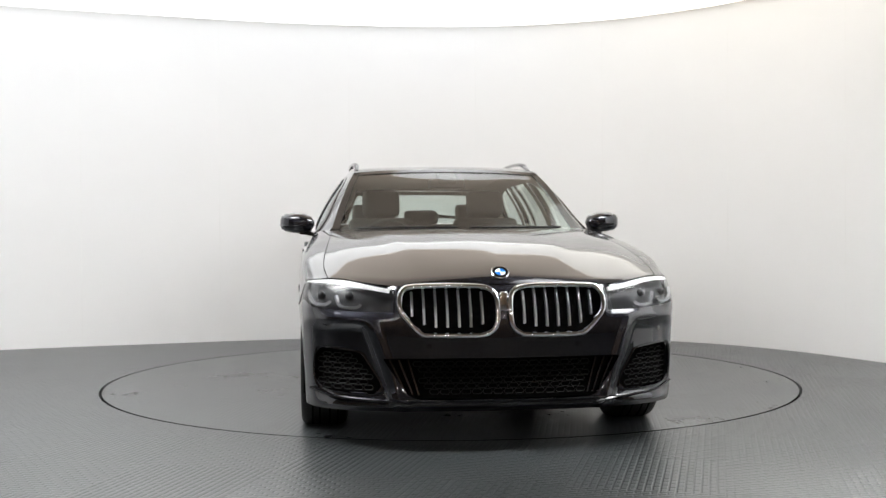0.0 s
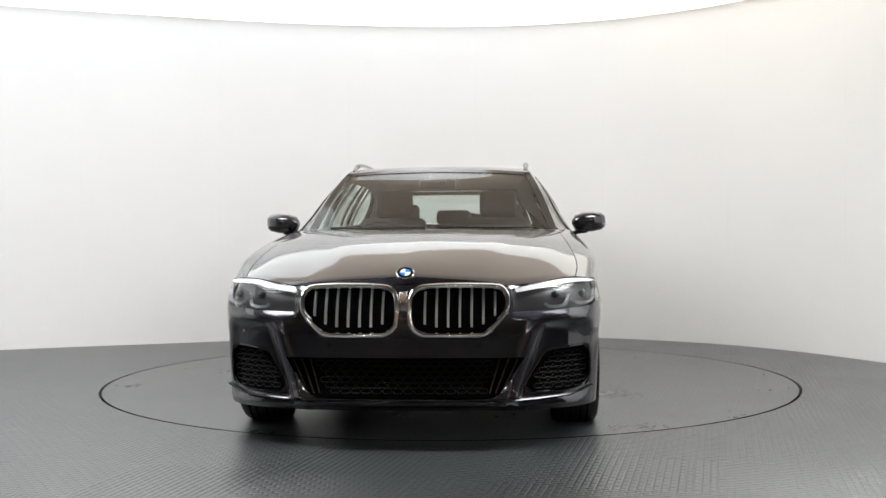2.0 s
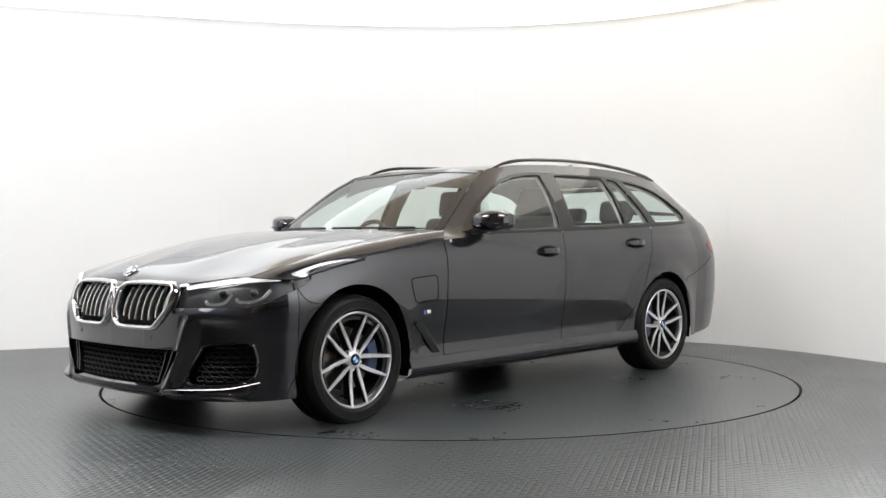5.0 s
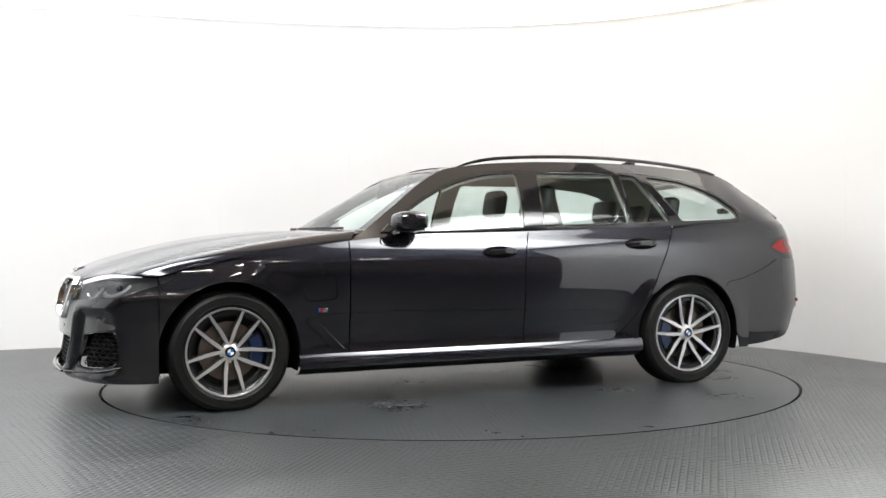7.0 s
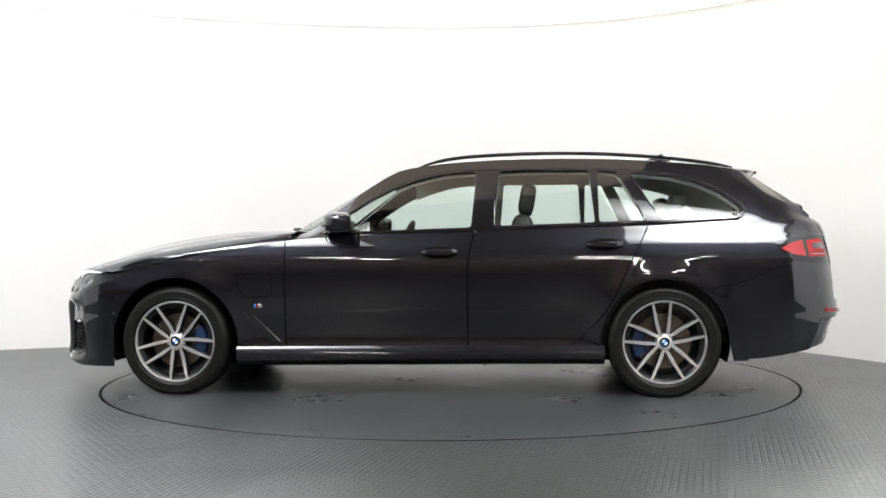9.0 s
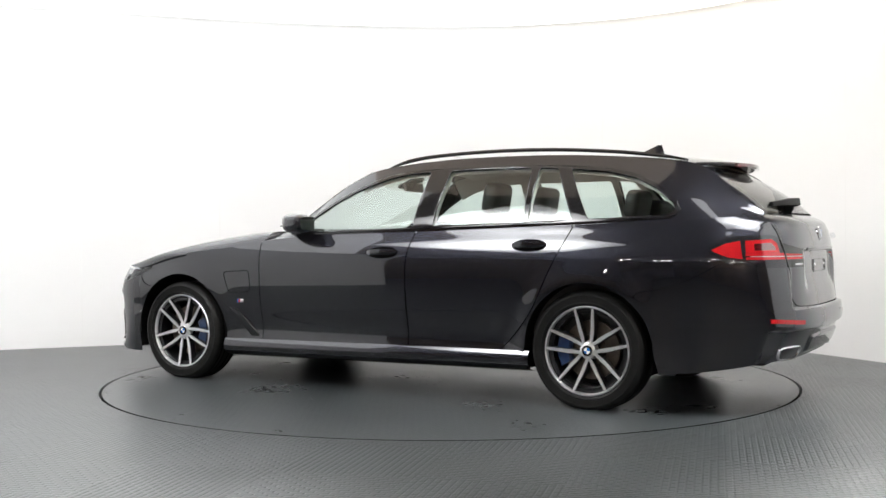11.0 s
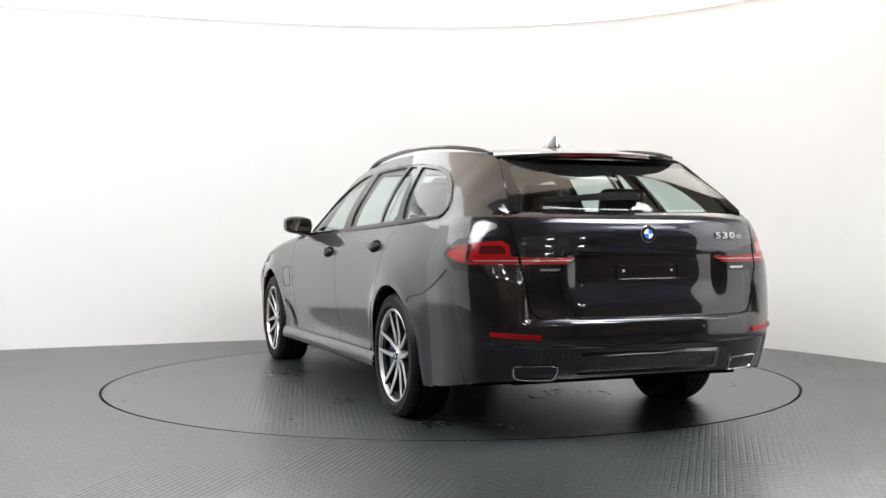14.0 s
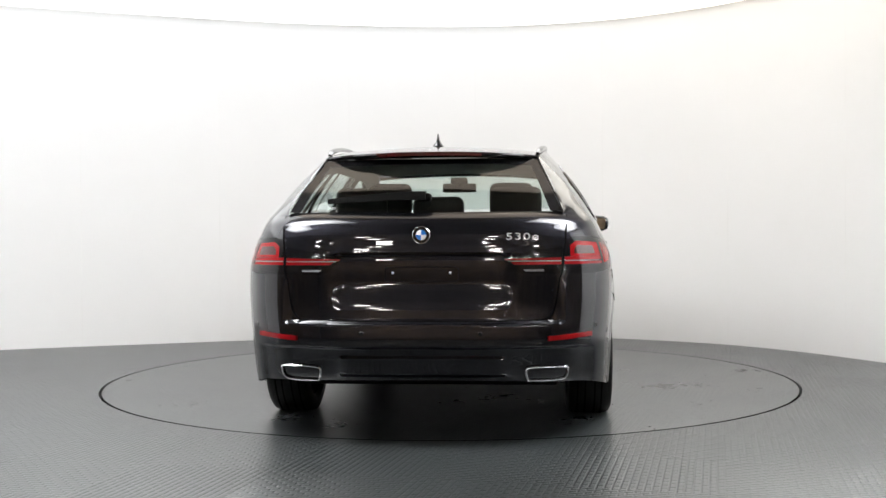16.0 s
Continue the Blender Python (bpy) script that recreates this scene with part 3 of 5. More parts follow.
def tail_point(s, z):
    x, y = plan_point(s, z, TAIL_X, float(tail_x(z)), 3.4, 0.0)
    # the lid lies a little behind the bumper, and the plate field behind the lid
    x += 0.030 * smoothstep(0.562, 0.578, z) * smoothstep(0.90, 0.62, z) * smoothstep(0.66, 0.60, y)
    x += 0.026 * smoothstep(0.46, 0.36, y) * smoothstep(0.885, 0.870, z) * smoothstep(0.62, 0.76, z)
    # lower panel between the exhausts, set back under a fold
    x += 0.022 * smoothstep(0.462, 0.448, z) * smoothstep(0.80, 0.74, y)
    x -= 0.016 * smoothstep(0.42, 0.40, z) * smoothstep(0.40, 0.36, y) * smoothstep(0.315, 0.33, z)
    return (x, y, z)


def s_of_y(y, z, n, xj):
    yj = side_point(xj, z)[1]
    return math.asin(min(1.0, y / yj)**(n / 2)) * 2 / math.pi


def tail_y(x, z):
    """Half-width of the tail at x."""
    lo, hi = 0.0, 1.0
    for _ in range(30):
        m = (lo + hi) / 2
        if tail_point(m, z)[0] < x:
            lo = m
        else:
            hi = m
    return tail_point(lo, z)[1]


nose_top = hermite([0, 0.30, 0.50, 0.66, 0.775, 0.86, 0.93], [0.742, 0.738, 0.736, 0.756, 0.770, 0.760, 0.745])


# fender tops, up to the bonnet gap
def nose_edge(y):
    z = float(nose_top(y))
    q = nose_point(s_of_y(y, z, 3.0, NOSE_X), z)
    return (q[0] + 0.002, y, z + 0.002)


HOOD_FRONT = [nose_edge(y) for y in (0.785, 0.72, 0.66, 0.58, 0.50, 0.40, 0.30, 0.12, 0.0)]
HOOD_SIDE = [HOOD_FRONT[0], (1.9, 0.802, 0.816), (1.7, 0.798, 0.866), (1.5, 0.785, 0.908), (1.3, 0.772, 0.942), (1.0, 0.756, 0.978), (0.70, 0.752, 1.003)]
HOOD_MID = [HOOD_FRONT[-1], (2.250, 0, 0.786), (2.05, 0, 0.858), (1.70, 0, 0.942), (1.34, 0, 0.992), (1.0, 0, 1.006), (0.90, 0, 1.004)]
SCREEN_BASE = [(0.66, 0.752, 1.006), (0.76, 0.55, 1.008), (0.85, 0.28, 1.006), (0.885, 0, 1.006)]
A_LINE = [(0.66, 0.752, 1.006), (0.47, 0.702, 1.150), (0.29, 0.648, 1.282), (0.12, 0.600, 1.376)]
SCREEN_TOP = [(0.12, 0.600, 1.376), (0.09, 0.40, 1.393), (0.06, 0.18, 1.402), (0.055, 0, 1.404)]
ROOF_SIDE = [(0.12, 0.600, 1.376), (-0.05, 0.592, 1.408), (-0.4, 0.597, 1.436), (-0.8, 0.603, 1.444), (-1.2, 0.600, 1.438), (-1.6, 0.583, 1.414), (-1.88, 0.556, 1.385), (-1.99, 0.540, 1.368)]
ROOF_MID = [(0.055, 0, 1.404), (-0.15, 0, 1.432), (-0.45, 0, 1.458), (-0.9, 0, 1.468), (-1.4, 0, 1.456), (-1.8, 0, 1.434), (-2.05, 0, 1.400), (-2.17, 0, 1.380)]
SPOILER = [(-1.99, 0.540, 1.368), (-2.085, 0.40, 1.374), (-2.147, 0.2, 1.379), (-2.17, 0, 1.380)]
GLASS_SIDE = [(-2.03, 0.535, 1.345), (-2.17, 0.575, 1.25), (-2.295, 0.61, 1.165), (-2.39, 0.645, 1.080)]
GLASS_BASE = [(-2.39, 0.645, 1.080), (-2.43, 0.45, 1.078), (-2.449, 0.2, 1.074), (-2.455, 0, 1.073)]


def bonnet():
    P = coons(spline(HOOD_SIDE, 60), spline(HOOD_MID, 60), spline(HOOD_FRONT, 40, centre_end=True), spline([(0.70, 0.752, 1.003), (0.79, 0.55, 1.006), (0.88, 0.28, 1.004), (0.90, 0, 1.004)], 40, centre_end=True))
    n, m, _ = P.shape
    for i in range(n):
        for j in range(m):
            u, v = i / (n - 1), j / (m - 1)
            x, y, z = P[i, j]
            # two creases run from the screen towards the grille; the middle lies a little lower
            ridge = 0.30 + 0.22 * u
            d = abs(y) - ridge
            edge = smoothstep(0, 0.40, u) * smoothstep(1, 0.75, u)
            z += 0.004 * edge * math.exp(-(d / (0.05 if d > 0 else 0.11))**2)
            z += 0.012 * edge * math.sin(math.pi * min(1, v))
            P[i, j, 2] = z
    return both(points_bm(P))


part("bonnet", bonnet(), PAINT, car, "long creased bonnet")
for side in (1, -1):
    top = spline(HOOD_SIDE, 60) + (0, 0.004, -0.001)
    low = np.array([side_point(x, float(shoulder(x))) for x in np.linspace(NOSE_X, 0.79, 60)])
    P = coons(low, top, spline([low[0], nose_edge(0.90), nose_edge(0.85), top[0]], 10), spline([low[-1], (0.745, 0.81, 0.985), top[-1]], 10))
    for i in range(60):
        for j in range(10):
            k = math.sin(math.pi * j / 9) * smoothstep(0, 16, i)
            P[i, j] += np.array((0, 0.018, 0.011)) * k
    P[0] = spline([low[0], nose_edge(0.90), nose_edge(0.85), top[0]], 10)
    P[..., 1] *= side
    part("wing_top", points_bm(P), PAINT, car)

# windscreen, roof, rear window
P = coons(spline(A_LINE, 30), spline([(0.885, 0, 1.006), (0.62, 0, 1.165), (0.33, 0, 1.308), (0.055, 0, 1.404)], 30),
          spline(SCREEN_BASE, 30, centre_end=True), spline(SCREEN_TOP, 30, centre_end=True))
screen_P = P.copy()
part("windscreen", both(points_bm(P)), SCREEN_GLASS, car, "slightly brown-reflecting windscreen")
for side in (1, -1):
    Q = screen_P[:, :3].copy() + (0.003, 0, 0.003)
    Q[..., 1] *= side
    part("screen_seal", points_bm(Q), GLOSS_BLACK, car)
Q = screen_P[-3:].copy() + (0.003, 0, 0.003)
part("screen_top_band", both(points_bm(Q)), GLOSS_BLACK, car)
P = coons(spline(ROOF_SIDE, 60), spline(ROOF_MID, 60), spline(SCREEN_TOP, 30, centre_end=True), spline(SPOILER, 30, centre_end=True))
roof_P = P.copy()
part("roof", both(points_bm(P)), PAINT, car)
P = roof_P[4:56, 2:].copy()
P[..., 2] -= 0.035
part("headliner", both(points_bm(P)), HEADLINER, car, "pale cloth headliner")
gm = [(-2.055, 0, 1.352), (-2.21, 0, 1.262), (-2.355, 0, 1.165), (-2.455, 0, 1.073)]
P = coons(spline(GLASS_SIDE, 30), spline(gm, 30), spline([GLASS_SIDE[0], (-2.045, 0.3, 1.352), gm[0]], 24, centre_end=True), spline(GLASS_BASE, 24, centre_end=True))
for i in range(30):
    for j in range(24):
        P[i, j] += np.array((-0.05, 0, 0.03)) * math.sin(math.pi * i / 29) * math.sin(math.pi / 2 * j / 23) * 0.3
rear_P = P.copy()
part("rear_window", both(points_bm(P[4:-1, 2:])), REAR_GLASS, car, "heated rear window")
frame_bm = points_bm(P[:5])
me_tmp = points_bm(P[4:, :3])
t_me = bpy.data.meshes.new("t")
me_tmp.to_mesh(t_me)
frame_bm.from_mesh(t_me)
bpy.data.meshes.remove(t_me)
part("rear_window_surround", both(frame_bm), GLOSS_BLACK, car, "gloss black surround")
# spoiler underside and lip
low = spline(SPOILER, 30, centre_end=True) + (0.004, 0, -0.020)
inner = spline([GLASS_SIDE[0], (-2.045, 0.3, 1.352), gm[0]], 30, centre_end=True) + (0.02, 0, 0.004)
top = spline(SPOILER, 30, centre_end=True)
spoiler = part("roof_spoiler", both(points_bm(np.stack([top, top + (-0.006, 0, -0.008), low, low + (0.05, 0, -0.004), inner]))), GLOSS_BLACK, car, "black underside of the roof spoiler")
mid = [p + (-0.012, 0, -0.010) for p in top if p[1] < 0.27]
bm = bmesh.new()
sweep(bm, mid + [np.array((p[0], -p[1], p[2])) for p in mid[-2::-1]], [(-0.004, -0.011), (0.012, -0.011), (0.012, 0.007), (-0.004, 0.007)])
part("high_brake_lamp", bm, RED_DARK, spoiler, "dark red third brake lamp")
# ---- greenhouse side ----
top_pts = A_LINE[:-1] + ROOF_SIDE[:-1] + [(-2.04, 0.544, 1.345), (-2.175, 0.583, 1.25), (-2.298, 0.617, 1.165), (-2.395, 0.652, 1.080)]
top_x = [p[0] for p in top_pts]
top_y = hermite(top_x, [p[1] for p in top_pts])
top_z = hermite(top_x, [p[2] for p in top_pts])


def green_base(x, v):
    b = float(shoulder(x))
    t = max(float(top_z(x)), b + 0.004)
    k = (t - b) / 0.42
    yb = side_point(x, b)[1] if x > -1.98 else tail_y(x, b)
    return yb + (float(top_y(x)) - yb) * v + 0.040 * k * 4 * v * (1 - v) * (1 - 0.35 * v)


GX = np.linspace(-2.395, 0.80, 162)
GV = np.linspace(0, 1, 15)
G_RAW = np.array([[green_base(x, v) for v in GV] for x in GX])
G_SOFT = G_RAW.copy()
for _ in range(40):
    G_SOFT[1:-1] = (G_SOFT[:-2] + 2 * G_SOFT[1:-1] + G_SOFT[2:]) / 4
G_Y = G_RAW + (G_SOFT - G_RAW) * np.clip(3 * np.minimum(GV, 1 - GV), 0, 1)[None] * np.clip((-1.2 - GX) / 0.4, 0, 1)[:, None]


def green_point(x, z):
    b = float(shoulder(x))
    t = max(float(top_z(x)), b + 0.004)
    v = min(1.0, max(0.0, (z - b) / (t - b)))
    u = min(max((x - GX[0]) / (GX[1] - GX[0]), 0), len(GX) - 1.001)
    w = min(v * 14, 13.999)
    i, j = int(u), int(w)
    u, w = u - i, w - j
    y = (G_Y[i, j] * (1 - u) * (1 - w) + G_Y[i + 1, j] * u * (1 - w) + G_Y[i, j + 1] * (1 - u) * w + G_Y[i + 1, j + 1] * u * w)
    return (x, float(y), z)


DLO = [(0.595, 0.985), (0.515, 1.052), (0.40, 1.135), (0.285, 1.206), (0.16, 1.270), (0.04, 1.318), (-0.08, 1.350), (-0.20, 1.368), (-0.38, 1.376), (-1.06, 1.377), (-1.30, 1.365), (-1.55, 1.340),
       (-1.72, 1.298), (-1.85, 1.235), (-1.96, 1.150), (-1.985, 1.105), (-1.96, 1.066), (-1.90, 1.054), (-1.45, 1.036), (-0.36, 1.004), (0.3, 0.983)]
WINDOWS = [("front_door_window", [(0.50, 1.005), (0.44, 1.085), (0.285, 1.185), (0.16, 1.250), (0.04, 1.298), (-0.08, 1.332), (-0.20, 1.352), (-0.365, 1.360), (-0.335, 1.016), (0.30, 0.996)]),
           ("rear_door_window", [(-0.505, 1.361), (-1.055, 1.362), (-1.082, 1.042), (-0.475, 1.024)]),
           ("small_door_window", [(-1.105, 1.361), (-1.225, 1.353), (-1.382, 1.052), (-1.108, 1.044)]),
           ("quarter_window", [(-1.305, 1.348), (-1.55, 1.321), (-1.70, 1.283), (-1.83, 1.220), (-1.935, 1.138), (-1.955, 1.105), (-1.935, 1.078), (-1.89, 1.068), (-1.475, 1.054)])]


def greenhouse(side):
    xs = np.linspace(-2.39, 0.79, 110)
    bm = bmesh.new()
    rows = []
    for x in xs:
        b = float(shoulder(x))
        t = max(float(top_z(x)), b + 0.004) if x <= 0.655 else b + 0.004 + max(0.0, 1.004 - b - 0.004) * min(1.0, (0.79 - x) / 0.135)
        rows.append([bm.verts.new((x, b + (t - b) * j / 26, 0)) for j in range(27)])
    for a, b in zip(rows, rows[1:]):
        for j in range(26):
            bm.faces.new((a[j], b[j], b[j + 1], a[j + 1]))
    lining = bm.copy()
    bmesh.ops.delete(lining, geom=[f for f in lining.faces if not -2.2 < f.calc_center_median().x < 0.16], context="FACES")
    for name, poly in WINDOWS:
        carve(lining, rounded(poly, 0.02)).free()
    part("pillar_lining", mapped(lining, green_point, side, -0.034), HEADLINER, car, "pale inner pillar and roof-rim lining")
    trim = carve(bm, DLO)
    part("body_frame_side", mapped(bm, green_point, side), PAINT, car)
    for name, poly in WINDOWS:
        pane = carve(trim, rounded(poly, 0.02))
        part(name, mapped(pane, green_point, side, -0.004), GLASS, car)
    part("window_trim", mapped(trim, green_point, side), GLOSS_BLACK, car, "gloss black window surround and pillars", thick=0.012)
    # satin strip under the windows and black outline
    path = []
    for x in np.linspace(0.56, -1.94, 60):
        z = np.interp(-x, [-0.6, 0.36, 1.45, 1.95], [0.982, 1.002, 1.034, 1.060])
        p = green_point(x, z)
        path.append((p[0], side * (p[1] + 0.003), p[2]))
    b2 = bmesh.new()
    sweep(b2, path, [(-0.004, -0.006), (0.004, -0.006), (0.004, 0.006), (-0.004, 0.006)])
    part("window_strip", b2, GLOSS_BLACK, car)


greenhouse(1)
greenhouse(-1)

def NS(*pts):
    """(y, z) on the nose to carving coordinates."""
    return [(s_of_y(y, z, 3.0, NOSE_X), z) for y, z in pts]


def TS(*pts):
    return [(s_of_y(y, z, 3.4, TAIL_X), z) for y, z in pts]


def s_grid(n, exponent):
    """Steps that lie evenly along the nose or tail."""
    ys = np.concatenate([np.linspace(0, 0.96, n), [0.985, 0.997]])
    return sorted(set([0.0] + [math.asin(y**(exponent / 2)) * 2 / math.pi for y in ys[1:]] + [0.93, 0.965, 1.0]))


def nose_bm():
    bm = bmesh.new()
    rows = []
    for s in s_grid(100, 3.0):
        y = nose_point(s, 0.72)[1]
        t = float(nose_top(y)) if s < 0.999 else 0.75
        rows.append([bm.verts.new((s, 0.17 + (t - 0.17) * j / 46, 0)) for j in range(47)])
    for a, b in zip(rows, rows[1:]):
        for j in range(46):
            bm.faces.new((a[j], b[j], b[j + 1], a[j + 1]))
    return bm


KIDNEY = [(0.463, 0.700), (0.447, 0.722), (0.407, 0.733), (0.25, 0.737), (0.10, 0.733), (0.055, 0.718), (0.033, 0.685), (0.030, 0.60), (0.040, 0.555), (0.07, 0.528), (0.12, 0.518),
          (0.33, 0.518), (0.378, 0.530), (0.440, 0.592), (0.462, 0.625), (0.469, 0.665)]
LOWER = [(0, 0.414), (0.545, 0.414), (0.50, 0.345), (0.435, 0.252), (0.39, 0.232), (0, 0.228)]
SIDE_IN = [(0.815, 0.455), (0.65, 0.438), (0.615, 0.400), (0.548, 0.285), (0.585, 0.248), (0.80, 0.258), (0.85, 0.31), (0.848, 0.42)]
HEADLAMP = [(0.488, 0.722), (0.495, 0.618), (0.70, 0.624), (0.83, 0.642), (0.895, 0.690), (0.913, 0.742), (0.895, 0.764), (0.80, 0.772), (0.66, 0.752)]


def nose():
    bm = nose_bm()
    kid = carve(bm, rounded(NS(*KIDNEY), 0.01))
    low = carve(bm, NS(*LOWER))
    sid = carve(bm, rounded(NS(*SIDE_IN), 0.01))
    lamp = carve(bm, NS(*HEADLAMP[:3]) + [(0.72, 0.638), (0.86, 0.668), (1.0, 0.704), (1.0, 0.757), (0.97, 0.757)] + NS(*HEADLAMP[7:]))
    bumper = part("front_bumper", both(mapped(bm, nose_point)), PAINT, car)

    def back(p, d):
        def f(s, z):
            q = p(s, z)
            return (q[0] - d, q[1], q[2])
        return f
    # near-black sheets painted as the shade inside intakes and grille
    part("intake_shade", both(mapped(low.copy(), back(nose_point, 0.05))), SHADOW_BLACK, bumper)
    low.free()
    for side in (1, -1):
        part("side_intake_shade", mapped(sid.copy(), back(nose_point, 0.04), side), SHADOW_BLACK, bumper)
        part("grille_shade", mapped(kid.copy(), back(nose_point, 0.035), side), SHADOW_BLACK, bumper)
        # lamp: housing behind, clear lens in the skin
        head = part("headlamp", mapped(lamp.copy(), nose_point, side, -0.032), SMOKE, car, "headlamp with white light guides behind clear lens")
        part("lens", mapped(lamp.copy(), nose_point, side), LENS, head, "clear lens")
        tip = LAMP_TIPS[0 if side > 0 else 1]
        part("tip_housing", mapped(tip.copy(), side_point, side, -0.016), SMOKE, head)
        part("lens_tip", mapped(tip, side_point, side), LENS, head, "clear lens")

        def strip(name, pts, depth, sec, material, taper=None):
            path = []
            for y, z in pts:
                q = nose_point(s_of_y(y, z, 3.0, NOSE_X), z)
                path.append((q[0] - depth, side * q[1], q[2]))
            b = bmesh.new()
            sweep(b, spline(path, 24), sec, taper=taper)
            part(name, b, material, head)
        strip("light_guide", [(0.51, 0.712), (0.62, 0.732), (0.72, 0.750), (0.80, 0.754), (0.85, 0.752), (0.880, 0.750)], 0.010, [(-0.012, -0.010), (0.006, -0.010), (0.006, 0.011), (-0.012, 0.011)], DAYLIGHT, np.interp(np.arange(24), [0, 10, 18, 23], [0.8, 1.0, 0.75, 0.2]))
        strip("lower_guide", [(0.64, 0.655), (0.655, 0.640), (0.70, 0.638), (0.735, 0.650), (0.75, 0.690)], 0.012, [(-0.006, -0.007), (0.006, -0.007), (0.006, 0.007), (-0.006, 0.007)], GREY_LENS)
        strip("lower_guide", [(0.775, 0.668), (0.79, 0.652), (0.835, 0.652), (0.865, 0.670), (0.875, 0.705)], 0.012, [(-0.006, -0.007), (0.006, -0.007), (0.006, 0.007), (-0.006, 0.007)], GREY_LENS)
        for y in (0.69, 0.82):
            q = nose_point(s_of_y(y, 0.69, 3.0, NOSE_X), 0.69)
            b = bmesh.new()
            bmesh.ops.create_uvsphere(b, u_segments=20, v_segments=12, radius=0.019)
            bmesh.ops.translate(b, verts=b.verts, vec=(q[0] - 0.035, side * q[1], 0.69))
            part("projector", b, SMOKE, head)
        # chrome grille frame and bars
        outline = spline([(y, z, 0) for y, z in KIDNEY], 80, closed=True)
        path = []
        for y, z, _ in outline:
            q = nose_point(s_of_y(max(y, 0.001), z, 3.0, NOSE_X), z)
            path.append((q[0] + 0.004, side * q[1], q[2]))
        b = bmesh.new()
        sweep(b, path, [(-0.012, -0.030), (0.012, -0.030), (0.013, 0.004), (0.009, 0.014), (0.003, 0.018), (-0.003, 0.018), (-0.009, 0.014), (-0.013, 0.004)], closed=True, up=(1, 0, 0))
        # the sweep's up is forward: side offsets lie in the frame's plane
        grille = part("grille_frame", b, CHROME, car, "chrome grille frame")
        ys = np.linspace(0.096, 0.412, 7)
        for y in ys:
            zt = 0.714 if 0.12 < y < 0.4 else 0.706
            zb = 0.552 if 0.12 < y < 0.34 else 0.566 if y < 0.38 else 0.604
            path = []
            for z in np.linspace(zb, zt, 7):
                q = nose_point(s_of_y(y, z, 3.0, NOSE_X), z)
                path.append((q[0] - 0.012 - 0.02 * ((z - 0.56) / 0.16)**2 * (z > 0.56), side * q[1], z))
            b = bmesh.new()
            sweep(b, path, [(-0.004, -0.016), (0.004, -0.016), (0.0058, 0.004), (0.003, 0.008), (-0.003, 0.008), (-0.0058, 0.004)], up=(1, 0, 0))
            part("grille_bar", b, BAR, grille, "satin silver bar")
        # net of the side intake
        b = bmesh.new()
        for k, z in enumerate(np.arange(0.275, 0.435, 0.024)):
            for i, y in enumerate(np.arange(0.56, 0.84, 0.046)):
                yy = y + (0.023 if k % 2 else 0)
                if yy < 0.578 + (z - 0.27) * 0.52 or yy > 0.825:
                    continue
                pts = []
                for dy, dz in ((-0.021, 0), (-0.014, 0.010), (0.014, 0.010), (0.021, 0), (0.014, -0.010), (-0.014, -0.010)):
                    q = nose_point(s_of_y(yy + dy, z + dz, 3.0, NOSE_X), z + dz)
                    pts.append((q[0] - 0.022, side * q[1], q[2]))
                sweep(b, pts, circle(0.0028, 4), closed=True, up=(1, 0, 0))
        part("side_intake_net", b, NET, bumper)
        b = bmesh.new()
        path = []
        for y, z, _ in spline([(y, z, 0) for y, z in SIDE_IN], 60, closed=True):
            q = nose_point(s_of_y(y, z, 3.0, NOSE_X), z)
            path.append((q[0] - 0.004, side * q[1], q[2]))
        sweep(b, path, [(-0.004, -0.012), (0.004, -0.012), (0.004, 0.008), (-0.004, 0.008)], closed=True, up=(1, 0, 0))
        part("side_intake_frame", b, GLOSS_BLACK, bumper)
        # air curtain slot and flank blade
        b = bmesh.new()
        path = []
        for y, z in ((0.41, 0.205), (0.50, 0.222), (0.62, 0.226), (0.76, 0.235), (0.86, 0.262)):
            q = nose_point(s_of_y(y, z, 3.0, NOSE_X), z)
            path.append((q[0] + 0.005, side * q[1], q[2]))
        sweep(b, spline(path, 24), [(-0.020, -0.004), (0.006, -0.004), (0.010, 0.0), (0.006, 0.004), (-0.020, 0.004)])
        part("bumper_blade", b, GLOSS_BLACK, bumper)
    b = bmesh.new()
    box(b, nose_point(0, 0.66)[0] - 0.03, nose_point(0, 0.66)[0] + 0.010, -0.018, 0.018, 0.585, 0.712, 0.007)
    part("grille_joint", b, CHROME, car)
    # net of the lower intake
    b = bmesh.new()
    for k, z in enumerate(np.arange(0.262, 0.405, 0.025)):
        for y in np.arange(-0.46, 0.461, 0.048):
            yy = y + (0.024 if k % 2 else 0)
            lim = 0.36 + (z - 0.25) * 0.25
            if abs(yy) > lim:
                continue
            pts = []
            for dy, dz in ((-0.022, 0), (-0.015, 0.0105), (0.015, 0.0105), (0.022, 0), (0.015, -0.0105), (-0.015, -0.0105)):
                q = nose_point(s_of_y(abs(yy + dy), z + dz, 3.0, NOSE_X), z + dz)
                pts.append((q[0] - 0.03, yy + dy, q[2]))
            sweep(b, pts, circle(0.003, 4), closed=True, up=(1, 0, 0))
    part("intake_net", b, NET, bumper, "black honeycomb net")
    for side in (1, -1):
        for k in range(3):
            b = bmesh.new()
            path = []
            for z in (0.25, 0.33, 0.405):
                y = 0.385 + (z - 0.25) * 0.30 + k * 0.045 * (0.6 + 2 * (z - 0.25))
                q = nose_point(s_of_y(y, z, 3.0, NOSE_X), z)
                path.append((q[0] - 0.028, side * y, z))
